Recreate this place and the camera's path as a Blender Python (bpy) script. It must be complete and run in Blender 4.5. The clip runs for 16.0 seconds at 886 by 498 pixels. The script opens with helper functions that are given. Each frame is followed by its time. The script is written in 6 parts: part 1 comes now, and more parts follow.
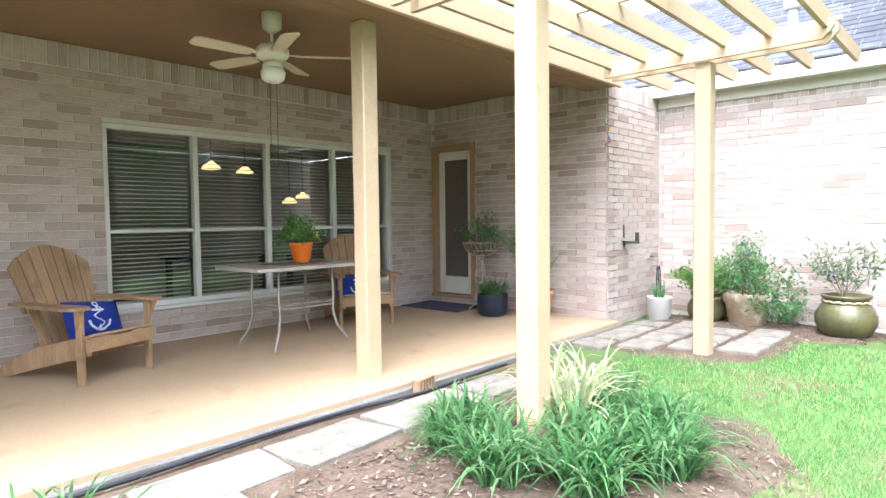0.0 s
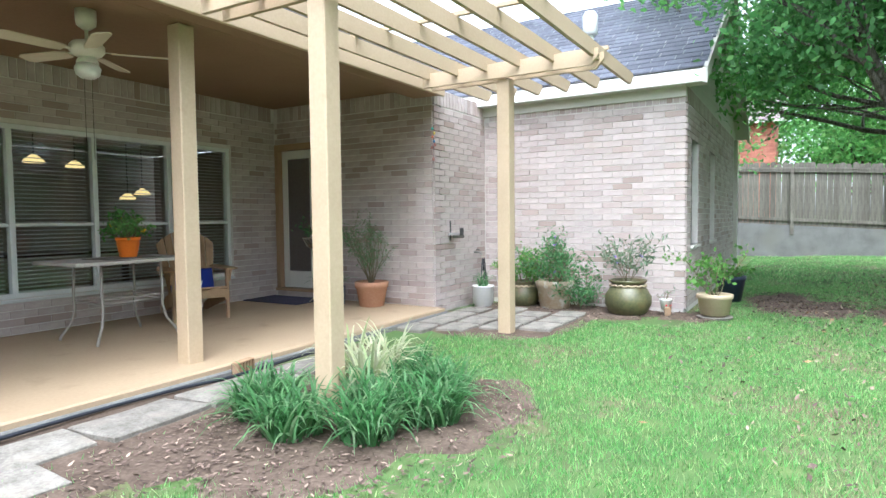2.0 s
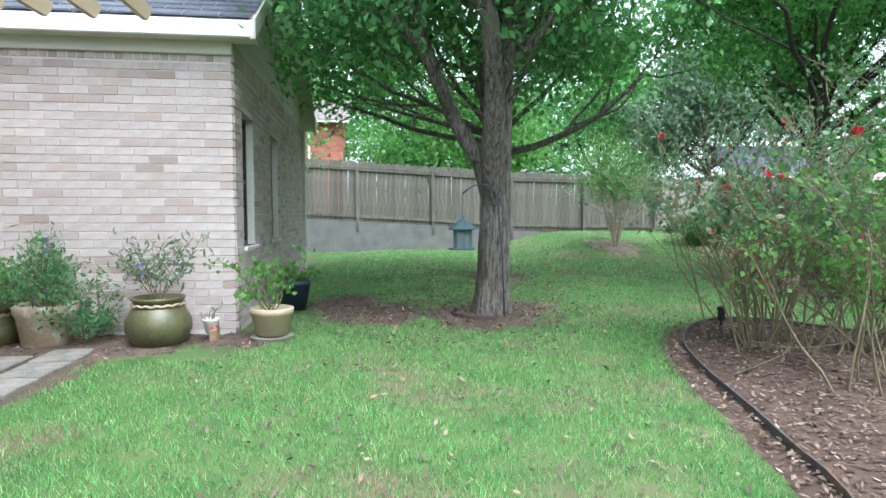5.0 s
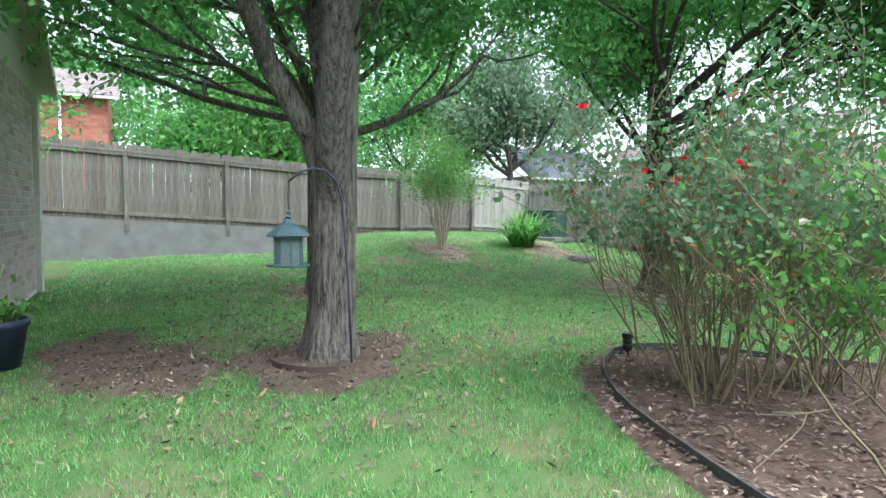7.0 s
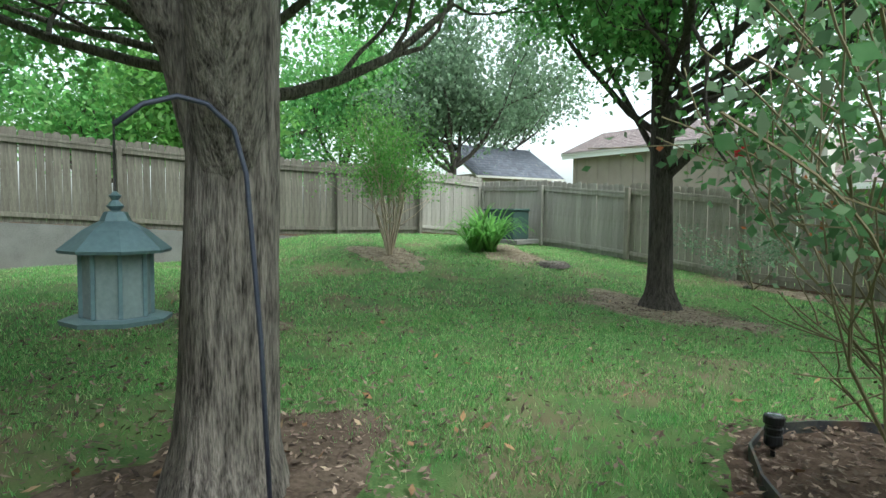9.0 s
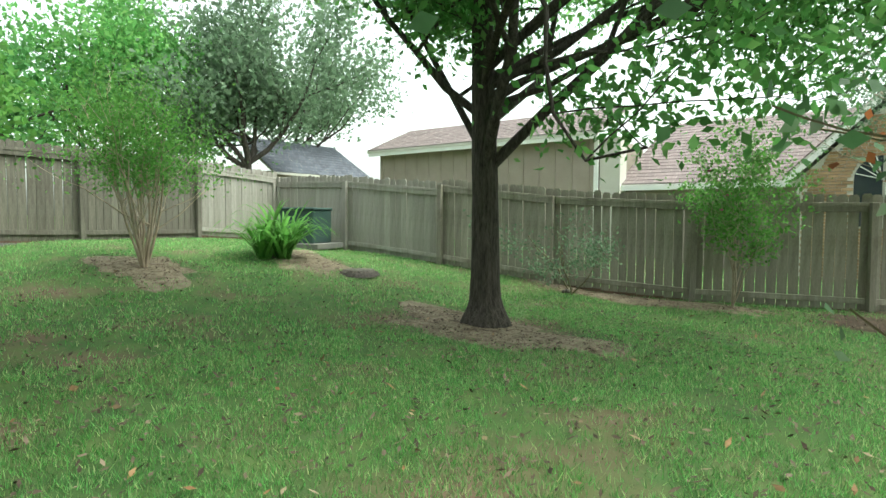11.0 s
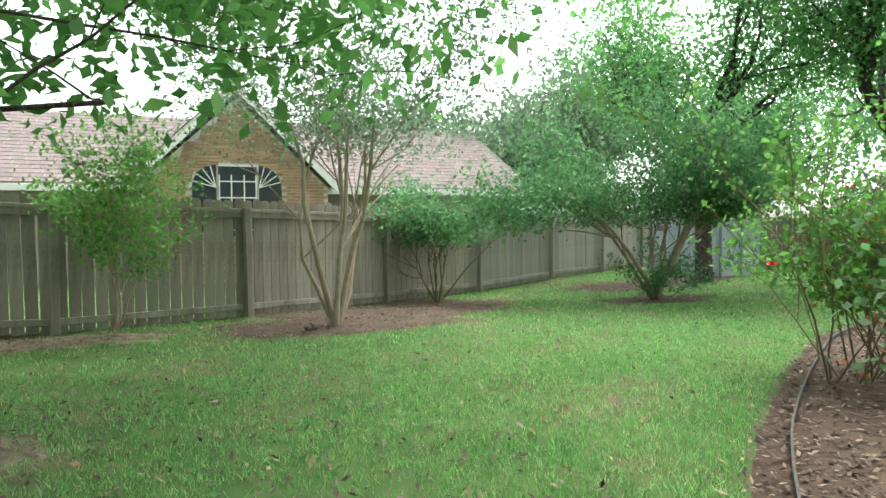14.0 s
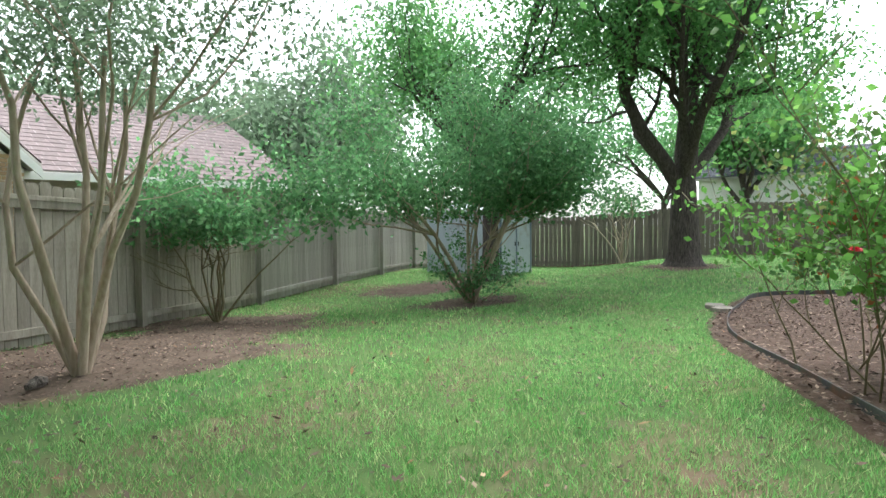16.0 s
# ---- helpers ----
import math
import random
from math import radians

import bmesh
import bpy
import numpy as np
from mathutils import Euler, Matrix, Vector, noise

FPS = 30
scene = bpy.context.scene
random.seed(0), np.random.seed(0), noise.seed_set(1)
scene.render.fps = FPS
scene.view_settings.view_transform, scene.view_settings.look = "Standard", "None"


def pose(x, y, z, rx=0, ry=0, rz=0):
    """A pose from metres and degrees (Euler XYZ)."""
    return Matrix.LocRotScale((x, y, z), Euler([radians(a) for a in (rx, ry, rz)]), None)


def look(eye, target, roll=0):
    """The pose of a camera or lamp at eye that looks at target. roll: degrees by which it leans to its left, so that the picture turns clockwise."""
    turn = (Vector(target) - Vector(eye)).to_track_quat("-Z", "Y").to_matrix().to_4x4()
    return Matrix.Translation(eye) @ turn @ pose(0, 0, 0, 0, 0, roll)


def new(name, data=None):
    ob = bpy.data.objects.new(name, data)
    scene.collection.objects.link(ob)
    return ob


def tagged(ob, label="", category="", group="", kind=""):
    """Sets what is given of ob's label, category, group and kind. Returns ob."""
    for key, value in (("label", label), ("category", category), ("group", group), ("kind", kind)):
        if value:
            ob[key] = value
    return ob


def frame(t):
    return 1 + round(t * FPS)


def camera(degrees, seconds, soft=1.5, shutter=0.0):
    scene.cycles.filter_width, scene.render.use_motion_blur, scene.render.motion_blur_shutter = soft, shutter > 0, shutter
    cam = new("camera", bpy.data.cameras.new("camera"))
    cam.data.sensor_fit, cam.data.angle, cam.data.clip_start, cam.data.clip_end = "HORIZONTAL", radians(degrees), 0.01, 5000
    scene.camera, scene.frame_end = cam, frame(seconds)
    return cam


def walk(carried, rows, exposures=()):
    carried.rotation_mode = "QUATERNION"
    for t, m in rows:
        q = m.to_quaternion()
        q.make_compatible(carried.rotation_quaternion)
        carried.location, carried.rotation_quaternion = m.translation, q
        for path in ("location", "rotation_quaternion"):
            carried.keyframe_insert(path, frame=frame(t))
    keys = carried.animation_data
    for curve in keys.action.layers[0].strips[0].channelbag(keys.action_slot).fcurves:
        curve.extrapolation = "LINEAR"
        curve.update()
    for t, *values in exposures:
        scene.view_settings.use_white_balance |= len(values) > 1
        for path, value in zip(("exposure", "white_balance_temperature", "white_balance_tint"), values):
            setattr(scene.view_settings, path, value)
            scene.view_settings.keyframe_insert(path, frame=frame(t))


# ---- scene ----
cam = camera(72.8, 16.0)
PATH = [
    (0, (-2.56, 0.546, 1.271), (-1.09, 1.899, 1.175), -0.7),
    (0.5, (-2.622, 0.199, 1.256), (-1.158, 1.559, 1.16), -0.8),
    (1, (-2.654, -0.003, 1.247), (-1.149, 1.31, 1.148), -0.7),
    (1.5, (-2.687, -0.114, 1.245), (-1.08, 1.071, 1.14), -0.6),
    (2, (-2.678, -0.138, 1.22), (-0.96, 0.881, 1.119), -0.6),
    (2.5, (-2.621, -0.242, 1.237), (-0.833, 0.646, 1.131), -0.5),
    (3, (-2.485, -0.255, 1.203), (-0.599, 0.404, 1.097), -0.5),
    (3.5, (-2.212, -0.233, 1.207), (-0.248, 0.126, 1.096), -0.3),
    (4, (-1.854, -0.224, 1.19), (0.142, -0.15, 1.08), -0.4),
    (4.5, (-1.336, -0.227, 1.18), (0.659, -0.315, 1.066), -0.3),
    (5, (-0.774, -0.172, 1.194), (1.205, -0.428, 1.073), -0.0),
    (5.2, (-0.548, -0.14, 1.193), (1.418, -0.492, 1.076), -0.0),
    (7.3, (1.608, -0.331, 1.194), (3.362, -1.283, 1.074), 0.5),
    (7.5, (1.826, -0.367, 1.197), (3.558, -1.361, 1.08), 0.4),
    (8, (2.452, -0.527, 1.174), (4.131, -1.608, 1.058), 0.5),
    (8.2, (2.696, -0.613, 1.174), (4.377, -1.692, 1.058), 0.5),
    (10.3, (4.512, -1.935, 1.052), (6.067, -3.189, 0.943), 0.7),
    (10.5, (4.637, -2.075, 1.052), (6.122, -3.411, 0.948), 0.5),
    (11, (4.864, -2.396, 1.091), (6.118, -3.95, 0.987), 0.4),
    (11.5, (5.096, -2.72, 1.088), (6.059, -4.47, 0.987), 0.3),
    (12, (5.325, -2.997, 1.085), (5.9, -4.911, 0.993), 0.2),
    (12.5, (5.652, -3.185, 1.1), (5.819, -5.176, 1.015), 0.2),
    (13, (5.836, -3.344, 1.146), (5.651, -5.333, 1.054), -0.1),
    (13.5, (6.04, -3.564, 1.136), (5.532, -5.496, 1.045), 0.2),
    (14, (6.158, -3.873, 1.085), (5.405, -5.724, 1.005), -0.5),
    (14.5, (6.333, -4.339, 1.061), (5.328, -6.066, 0.98), -0.7),
    (15, (6.358, -4.867, 1.022), (5.19, -6.488, 0.943), -0.8),
    (15.5, (6.309, -5.452, 1.012), (5.003, -6.965, 0.932), -0.9),
    (16, (6.119, -6.304, 0.934), (4.635, -7.643, 0.861), -0.6),
]
walk(cam, [(t, look(e, g, r)) for t, e, g, r in PATH], [(0.0, 2.0, 5850, 13), (1.0, 1.72, 5750, 11), (2.0, 1.36, 5600, 8), (3.0, 1.04, 5550, 6), (4.0, 0.86, 5600, 3), (5.0, 1.08, 5550, 6), (7.5, 1.16, 5650, 5), (8.0, 0.96, 5700, 4), (10.5, 0.62, 6450, -10), (11.0, 0.85, 6500, -8), (12.5, 1.35, 6150, -2), (13.0, 1.45, 6450, -3), (14.0, 1.05, 6500, 0), (15.0, 0.62, 6350, 3), (16.0, 0.95, 6200, 7)])

# ---- light: bright hazy sky, weak wide sun ----
world = bpy.data.worlds.new("world")
scene.world = world
world.use_nodes = True
wn = world.node_tree.nodes
sky = wn.new("ShaderNodeTexSky")
sky.sky_type, sky.sun_disc = "NISHITA", False
sky.sun_elevation, sky.sun_rotation = radians(63), radians(245)
sky.air_density, sky.dust_density, sky.ozone_density = 1.0, 4.0, 1.0
soft_sky = wn.new("ShaderNodeHueSaturation")
soft_sky.inputs["Saturation"].default_value = 0.22
soft_sky.inputs["Value"].default_value = 1.95
world.node_tree.links.new(sky.outputs[0], soft_sky.inputs["Color"])
world.node_tree.links.new(soft_sky.outputs[0], wn["Background"].inputs[0])
wn["Background"].inputs[1].default_value = 0.15
sun = new("sun", bpy.data.lights.new("sun", "SUN"))
sun.data.energy, sun.data.angle, sun.data.color = 0.85, radians(35), (1.0, 0.96, 0.9)
sun.matrix_world = look((-7.0, -3.2, 15.0), (0, 0, 0))


# ---- materials ----
def rgb(c):
    return (*c, 1.0)


def mat(name, a, b=None, scale=4.0, rough=0.8, bump=0.0, fine=60.0, metal=0.0, island=0.0, objvar=0.0, stretch=(1, 1, 1), spots=None, spec=0.3, translucent=0.0, c2=None, depth=0.01):
    """Two colours mixed by noise at two scales, with optional change from piece to piece, spots of a third colour and relief."""
    m = bpy.data.materials.new(name)
    m.use_nodes = True
    nt = m.node_tree
    n, l = nt.nodes, nt.links.new
    p = n["Principled BSDF"]
    p.inputs["Roughness"].default_value, p.inputs["Metallic"].default_value = rough, metal
    p.inputs["Specular IOR Level"].default_value = spec
    b = b or tuple(v * 0.75 for v in a)
    co = n.new("ShaderNodeTexCoord")
    mp = n.new("ShaderNodeMapping")
    mp.inputs["Scale"].default_value = stretch
    l(co.outputs["Object"], mp.inputs[0])
    big, small = n.new("ShaderNodeTexNoise"), n.new("ShaderNodeTexNoise")
    big.inputs["Scale"].default_value, small.inputs["Scale"].default_value = scale, fine
    big.inputs["Detail"].default_value, small.inputs["Detail"].default_value = 5, 4
    l(mp.outputs[0], big.inputs[0]), l(mp.outputs[0], small.inputs[0])
    mix = n.new("ShaderNodeMath")
    mix.operation = "MULTIPLY_ADD"
    mix.inputs[1].default_value = 0.45
    l(small.outputs[0], mix.inputs[0])
    half = n.new("ShaderNodeMath")
    half.operation = "MULTIPLY"
    half.inputs[1].default_value = 0.55
    l(big.outputs[0], half.inputs[0]), l(half.outputs[0], mix.inputs[2])
    ramp = n.new("ShaderNodeValToRGB")
    ramp.color_ramp.elements[0].position, ramp.color_ramp.elements[1].position = 0.36, 0.64
    ramp.color_ramp.elements[0].color, ramp.color_ramp.elements[1].color = rgb(a), rgb(b)
    l(mix.outputs[0], ramp.inputs[0])
    col = ramp.outputs[0]
    if spots:
        sc, lo, hi, c = spots
        sp = n.new("ShaderNodeTexNoise")
        sp.inputs["Scale"].default_value, sp.inputs["Detail"].default_value = sc, 6
        l(co.outputs["Object"], sp.inputs[0])
        sr = n.new("ShaderNodeMapRange")
        sr.inputs[1].default_value, sr.inputs[2].default_value = lo, hi
        l(sp.outputs[0], sr.inputs[0])
        mx = n.new("ShaderNodeMix")
        mx.data_type = "RGBA"
        l(sr.outputs[0], mx.inputs["Factor"]), l(col, mx.inputs["A"])
        mx.inputs["B"].default_value = rgb(c)
        col = mx.outputs["Result"]
    if island or objvar:
        g = n.new("ShaderNodeNewGeometry" if island else "ShaderNodeObjectInfo")
        r = g.outputs["Random Per Island" if island else "Random"]
        if c2:
            mx = n.new("ShaderNodeMix")
            mx.data_type = "RGBA"
            rr = n.new("ShaderNodeMapRange")
            rr.inputs[1].default_value, rr.inputs[2].default_value = 0.55, 1.0
            l(r, rr.inputs[0]), l(rr.outputs[0], mx.inputs["Factor"]), l(col, mx.inputs["A"])
            mx.inputs["B"].default_value = rgb(c2)
            col = mx.outputs["Result"]
        hs = n.new("ShaderNodeHueSaturation")
        mr = n.new("ShaderNodeMapRange")
        amt = island or objvar
        wob = n.new("ShaderNodeMath")
        wob.operation = "FRACT"
        mul = n.new("ShaderNodeMath")
        mul.operation = "MULTIPLY"
        mul.inputs[1].default_value = 7.31
        l(r, mul.inputs[0]), l(mul.outputs[0], wob.inputs[0])
        mr.inputs[3].default_value, mr.inputs[4].default_value = 1 - amt, 1 + amt
        l(wob.outputs[0], mr.inputs[0]), l(mr.outputs[0], hs.inputs["Value"]), l(col, hs.inputs["Color"])
        col = hs.outputs[0]
    l(col, p.inputs["Base Color"])
    if bump:
        bp = n.new("ShaderNodeBump")
        bp.inputs["Strength"].default_value, bp.inputs["Distance"].default_value = min(1.0, bump), depth
        l(mix.outputs[0], bp.inputs["Height"]), l(bp.outputs[0], p.inputs["Normal"])
    if translucent:
        tr = n.new("ShaderNodeBsdfTranslucent")
        l(col, tr.inputs[0])
        ms = n.new("ShaderNodeMixShader")
        ms.inputs[0].default_value = translucent
        l(p.outputs[0], ms.inputs[1]), l(tr.outputs[0], ms.inputs[2]), l(ms.outputs[0], n["Material Output"].inputs[0])
    return m


BRICK = mat("pink_buff_brick", (0.415, 0.34, 0.315), (0.52, 0.45, 0.43), 9, 0.9, 0.5, 90, objvar=0.09, c2=(0.35, 0.27, 0.235), spots=(30, 0.6, 0.75, (0.55, 0.48, 0.42)))
BRICK_FAR = mat("pink_buff_brick_joined", (0.415, 0.34, 0.315), (0.52, 0.45, 0.43), 9, 0.9, 0.5, 90, island=0.09, c2=(0.35, 0.27, 0.235), spots=(30, 0.6, 0.75, (0.55, 0.48, 0.42)))
MORTAR = mat("mortar", (0.58, 0.54, 0.50), (0.66, 0.62, 0.58), 12, 0.95, 0.6, 120)
CONCRETE = mat("grey_concrete", (0.13, 0.125, 0.118), (0.21, 0.205, 0.195), 2.5, 0.9, 0.5, 50, spots=(1.2, 0.5, 0.8, (0.17, 0.16, 0.14)))
PATIO = mat("tan_painted_concrete", (0.38, 0.28, 0.18), (0.44, 0.33, 0.215), 1.2, 0.6, 0.15, 40, spots=(3, 0.62, 0.8, (0.30, 0.22, 0.14)))
TAN = mat("tan_paint", (0.44, 0.335, 0.22), (0.50, 0.385, 0.26), 2, 0.6, 0.15, 50, spots=(8, 0.66, 0.8, (0.42, 0.31, 0.20)))
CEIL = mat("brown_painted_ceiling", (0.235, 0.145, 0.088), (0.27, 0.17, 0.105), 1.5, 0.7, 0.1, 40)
TRIMB = mat("brown_trim_paint", (0.34, 0.22, 0.13), (0.38, 0.25, 0.15), 4, 0.6, 0.1)
WHITE = mat("white_paint", (0.74, 0.73, 0.70), (0.80, 0.79, 0.76), 3, 0.5, 0.1)
DOORW = mat("white_door_paint", (0.66, 0.64, 0.58), (0.72, 0.70, 0.65), 3, 0.5, 0.05)
SOFFIT = mat("greige_trim_paint", (0.50, 0.48, 0.42), (0.56, 0.54, 0.48), 3, 0.7, 0.1)
SHINGLE = mat("blue_grey_shingle", (0.075, 0.08, 0.10), (0.13, 0.135, 0.16), 14, 0.95, 0.7, 160, island=0.22)
SHINGLE_P = mat("pinkish_brown_shingle", (0.17, 0.132, 0.13), (0.26, 0.21, 0.205), 10, 0.95, 0.6, 120, island=0.12)
FENCE = mat("weathered_grey_fence_wood", (0.23, 0.205, 0.17), (0.37, 0.335, 0.285), 3, 0.9, 0.7, 30, objvar=0.16, stretch=(6, 6, 0.6), spots=(2.2, 0.52, 0.75, (0.13, 0.11, 0.085)))
ALU = mat("white_aluminium_frame", (0.62, 0.63, 0.62), (0.70, 0.71, 0.70), 5, 0.35, 0.0)
BARK = mat("grey_brown_bark", (0.026, 0.021, 0.018), (0.27, 0.235, 0.205), 9, 0.95, 1.0, 34, stretch=(4, 4, 0.55), spots=(3, 0.58, 0.8, (0.22, 0.20, 0.18)), depth=0.035)
BARK_D = mat("dark_bark", (0.028, 0.023, 0.02), (0.12, 0.10, 0.088), 7, 0.95, 1.0, 26, stretch=(4, 4, 0.6), depth=0.03)
BARK_C = mat("pale_smooth_bark", (0.30, 0.23, 0.17), (0.46, 0.38, 0.30), 5, 0.8, 0.4, 20, stretch=(2, 2, 0.4))
TWIG = mat("green_brown_cane", (0.14, 0.12, 0.07), (0.22, 0.18, 0.11), 6, 0.85, 0.4)


def leaf(name, a, b, var=0.35, c2=None, t=0.6):
    return mat(name, a, b, 1.2, 0.5, 0.0, 30, island=var, c2=c2, spec=0.35, translucent=t)


LEAF_T1 = leaf("deep_green_leaf", (0.095, 0.255, 0.08), (0.145, 0.34, 0.11), c2=(0.21, 0.42, 0.14))
LEAF_T2 = leaf("fresh_green_leaf", (0.11, 0.30, 0.075), (0.17, 0.40, 0.11), c2=(0.26, 0.48, 0.15))
LEAF_Y = leaf("yellow_green_leaf", (0.11, 0.27, 0.055), (0.16, 0.35, 0.08), c2=(0.20, 0.38, 0.10))
LEAF_G = leaf("grey_green_leaf", (0.14, 0.22, 0.13), (0.20, 0.29, 0.18), c2=(0.25, 0.34, 0.22))
LEAF_B = leaf("blue_green_leaf", (0.09, 0.23, 0.09), (0.14, 0.31, 0.13), c2=(0.20, 0.37, 0.16))
LEAF_R = leaf("rose_leaf", (0.06, 0.15, 0.045), (0.10, 0.20, 0.07), c2=(0.20, 0.22, 0.07))
STRAP = leaf("liriope_leaf", (0.07, 0.20, 0.065), (0.12, 0.28, 0.105), 0.45, c2=(0.27, 0.41, 0.21))
STRAP_V = leaf("pale_spider_leaf", (0.52, 0.54, 0.34), (0.64, 0.64, 0.46), c2=(0.32, 0.44, 0.18))
STRAP_L = leaf("lily_leaf", (0.12, 0.30, 0.06), (0.20, 0.40, 0.10))
GRASS = leaf("lawn_blade", (0.13, 0.36, 0.09), (0.22, 0.48, 0.16), 0.5, c2=(0.52, 0.56, 0.30))
LAWN = mat("lawn_thatch", (0.055, 0.115, 0.038), (0.12, 0.17, 0.06), 2.5, 0.95, 1.0, 90, spots=(0.9, 0.50, 0.68, (0.16, 0.12, 0.08)), spec=0.1)
SOIL = mat("brown_soil", (0.07, 0.05, 0.038), (0.15, 0.112, 0.086), 4, 0.95, 0.9, 45, spec=0.1)
DRY = mat("pale_dry_soil", (0.17, 0.135, 0.095), (0.30, 0.25, 0.185), 5, 0.95, 0.9, 55, spec=0.1, spots=(7, 0.5, 0.66, (0.12, 0.09, 0.06)))
MULCH = mat("dark_bark_mulch", (0.07, 0.045, 0.035), (0.13, 0.09, 0.07), 10, 0.95, 1.0, 70, spec=0.1)
CHIP = mat("mulch_chip", (0.07, 0.046, 0.036), (0.15, 0.105, 0.085), 10, 0.9, 0.3, 50, island=0.55, c2=(0.29, 0.215, 0.165))
STONE = mat("pale_paver", (0.15, 0.135, 0.115), (0.29, 0.265, 0.23), 7, 0.9, 1.0, 60, objvar=0.10, spots=(4, 0.55, 0.8, (0.28, 0.24, 0.2)))


def glass_mat():
    m = bpy.data.materials.new("window_glass")
    m.use_nodes = True
    p = m.node_tree.nodes["Principled BSDF"]
    p.inputs["Roughness"].default_value, p.inputs["Transmission Weight"].default_value, p.inputs["IOR"].default_value = 0.0, 1.0, 1.45
    p.inputs["Base Color"].default_value = (0.9, 0.93, 0.92, 1)
    return m


GLASS = glass_mat()


def glow(name, c, s):
    m = bpy.data.materials.new(name)
    m.use_nodes = True
    p = m.node_tree.nodes["Principled BSDF"]
    p.inputs["Base Color"].default_value = rgb(c)
    p.inputs["Emission Color"].default_value, p.inputs["Emission Strength"].default_value = rgb(c), s
    return m


# ---- mesh helpers ----
class Geo:
    """Vertices and faces gathered from boxes, tubes, lathes and strips."""

    def __init__(self):
        self.v, self.f = [], []

    def add(self, vs, fs, m=None):
        k = len(self.v)
        self.v += [tuple(m @ Vector(p)) for p in vs] if m else [tuple(p) for p in vs]
        self.f += [tuple(i + k for i in f) for f in fs]
        return self

    def box(self, c, s, bev=0.0, m=None):
        hx, hy, hz = s[0] / 2, s[1] / 2, s[2] / 2
        vs, fs = [], []
        if bev <= 0:
            vs = [(c[0] + x * hx, c[1] + y * hy, c[2] + z * hz) for x in (-1, 1) for y in (-1, 1) for z in (-1, 1)]
            fs = [(0, 1, 3, 2), (4, 6, 7, 5), (0, 4, 5, 1), (2, 3, 7, 6), (0, 2, 6, 4), (1, 5, 7, 3)]
            return self.add(vs, fs, m)
        b = min(bev, hx * 0.9, hy * 0.9, hz * 0.9)
        idx = {}
        for x in (-1, 1):
            for y in (-1, 1):
                for z in (-1, 1):
                    for a, (dx, dy, dz) in enumerate(((0, b, b), (b, 0, b), (b, b, 0))):
                        idx[x, y, z, a] = len(vs)
                        vs.append((c[0] + x * (hx - dx), c[1] + y * (hy - dy), c[2] + z * (hz - dz)))
        for s1 in (-1, 1):
            for a in range(3):
                q = []
                for u, w in ((-1, -1), (1, -1), (1, 1), (-1, 1)):
                    k = [0, 0, 0]
                    k[a], k[(a + 1) % 3], k[(a + 2) % 3] = s1, u, w
                    q.append(idx[k[0], k[1], k[2], a])
                fs.append(tuple(q if s1 > 0 else q[::-1]))
        for a in range(3):
            b1, c1 = (a + 1) % 3, (a + 2) % 3
            for u in (-1, 1):
                for w in (-1, 1):
                    k0, k1 = [0, 0, 0], [0, 0, 0]
                    k0[a], k1[a] = -1, 1
                    k0[b1] = k1[b1] = u
                    k0[c1] = k1[c1] = w
                    q = (idx[(*k0, b1)], idx[(*k1, b1)], idx[(*k1, c1)], idx[(*k0, c1)])
                    fs.append(q if u * w > 0 else q[::-1])
        for x in (-1, 1):
            for y in (-1, 1):
                for z in (-1, 1):
                    t = (idx[x, y, z, 0], idx[x, y, z, 1], idx[x, y, z, 2])
                    fs.append(t if x * y * z > 0 else t[::-1])
        return self.add(vs, fs, m)

    def tube(self, pts, rad, n=8, cap=True):
        pts = [Vector(p) for p in pts]
        rad = [rad] * len(pts) if isinstance(rad, (int, float)) else rad
        vs, fs = [], []
        up = None
        for i, p in enumerate(pts):
            d = (pts[min(i + 1, len(pts) - 1)] - pts[max(i - 1, 0)]).normalized()
            if up is None:
                up = d.orthogonal().normalized()
            up = (up - d * up.dot(d)).normalized()
            w = d.cross(up)
            for k in range(n):
                a = 2 * math.pi * k / n
                vs.append(p + (up * math.cos(a) + w * math.sin(a)) * rad[i])
        for i in range(len(pts) - 1):
            for k in range(n):
                fs.append((i * n + k, i * n + (k + 1) % n, (i + 1) * n + (k + 1) % n, (i + 1) * n + k))
        if cap:
            fs.append(tuple(range(n))[::-1])
            fs.append(tuple(range((len(pts) - 1) * n, len(pts) * n)))
        return self.add(vs, fs)

    def lathe(self, prof, n=20, c=(0, 0, 0), wob=0.0):
        vs, fs = [], []
        for r, z in prof:
            for k in range(n):
                a = 2 * math.pi * k / n
                q = r * (1 + wob * math.sin(3 * a + z * 9))
                vs.append((c[0] + q * math.cos(a), c[1] + q * math.sin(a), c[2] + z))
        for i in range(len(prof) - 1):
            for k in range(n):
                fs.append((i * n + k, i * n + (k + 1) % n, (i + 1) * n + (k + 1) % n, (i + 1) * n + k))
        fs.append(tuple(range(n))[::-1])
        fs.append(tuple(range((len(prof) - 1) * n, len(prof) * n)))
        return self.add(vs, fs)

    def prism(self, poly, z0, z1):
        """A flat polygon (x, y), raised from z0 to z1."""
        n = len(poly)
        vs = [(x, y, z0) for x, y in poly] + [(x, y, z1) for x, y in poly]
        fs = [tuple(range(n))[::-1], tuple(range(n, 2 * n))] + [(k, (k + 1) % n, n + (k + 1) % n, n + k) for k in range(n)]
        return self.add(vs, fs)

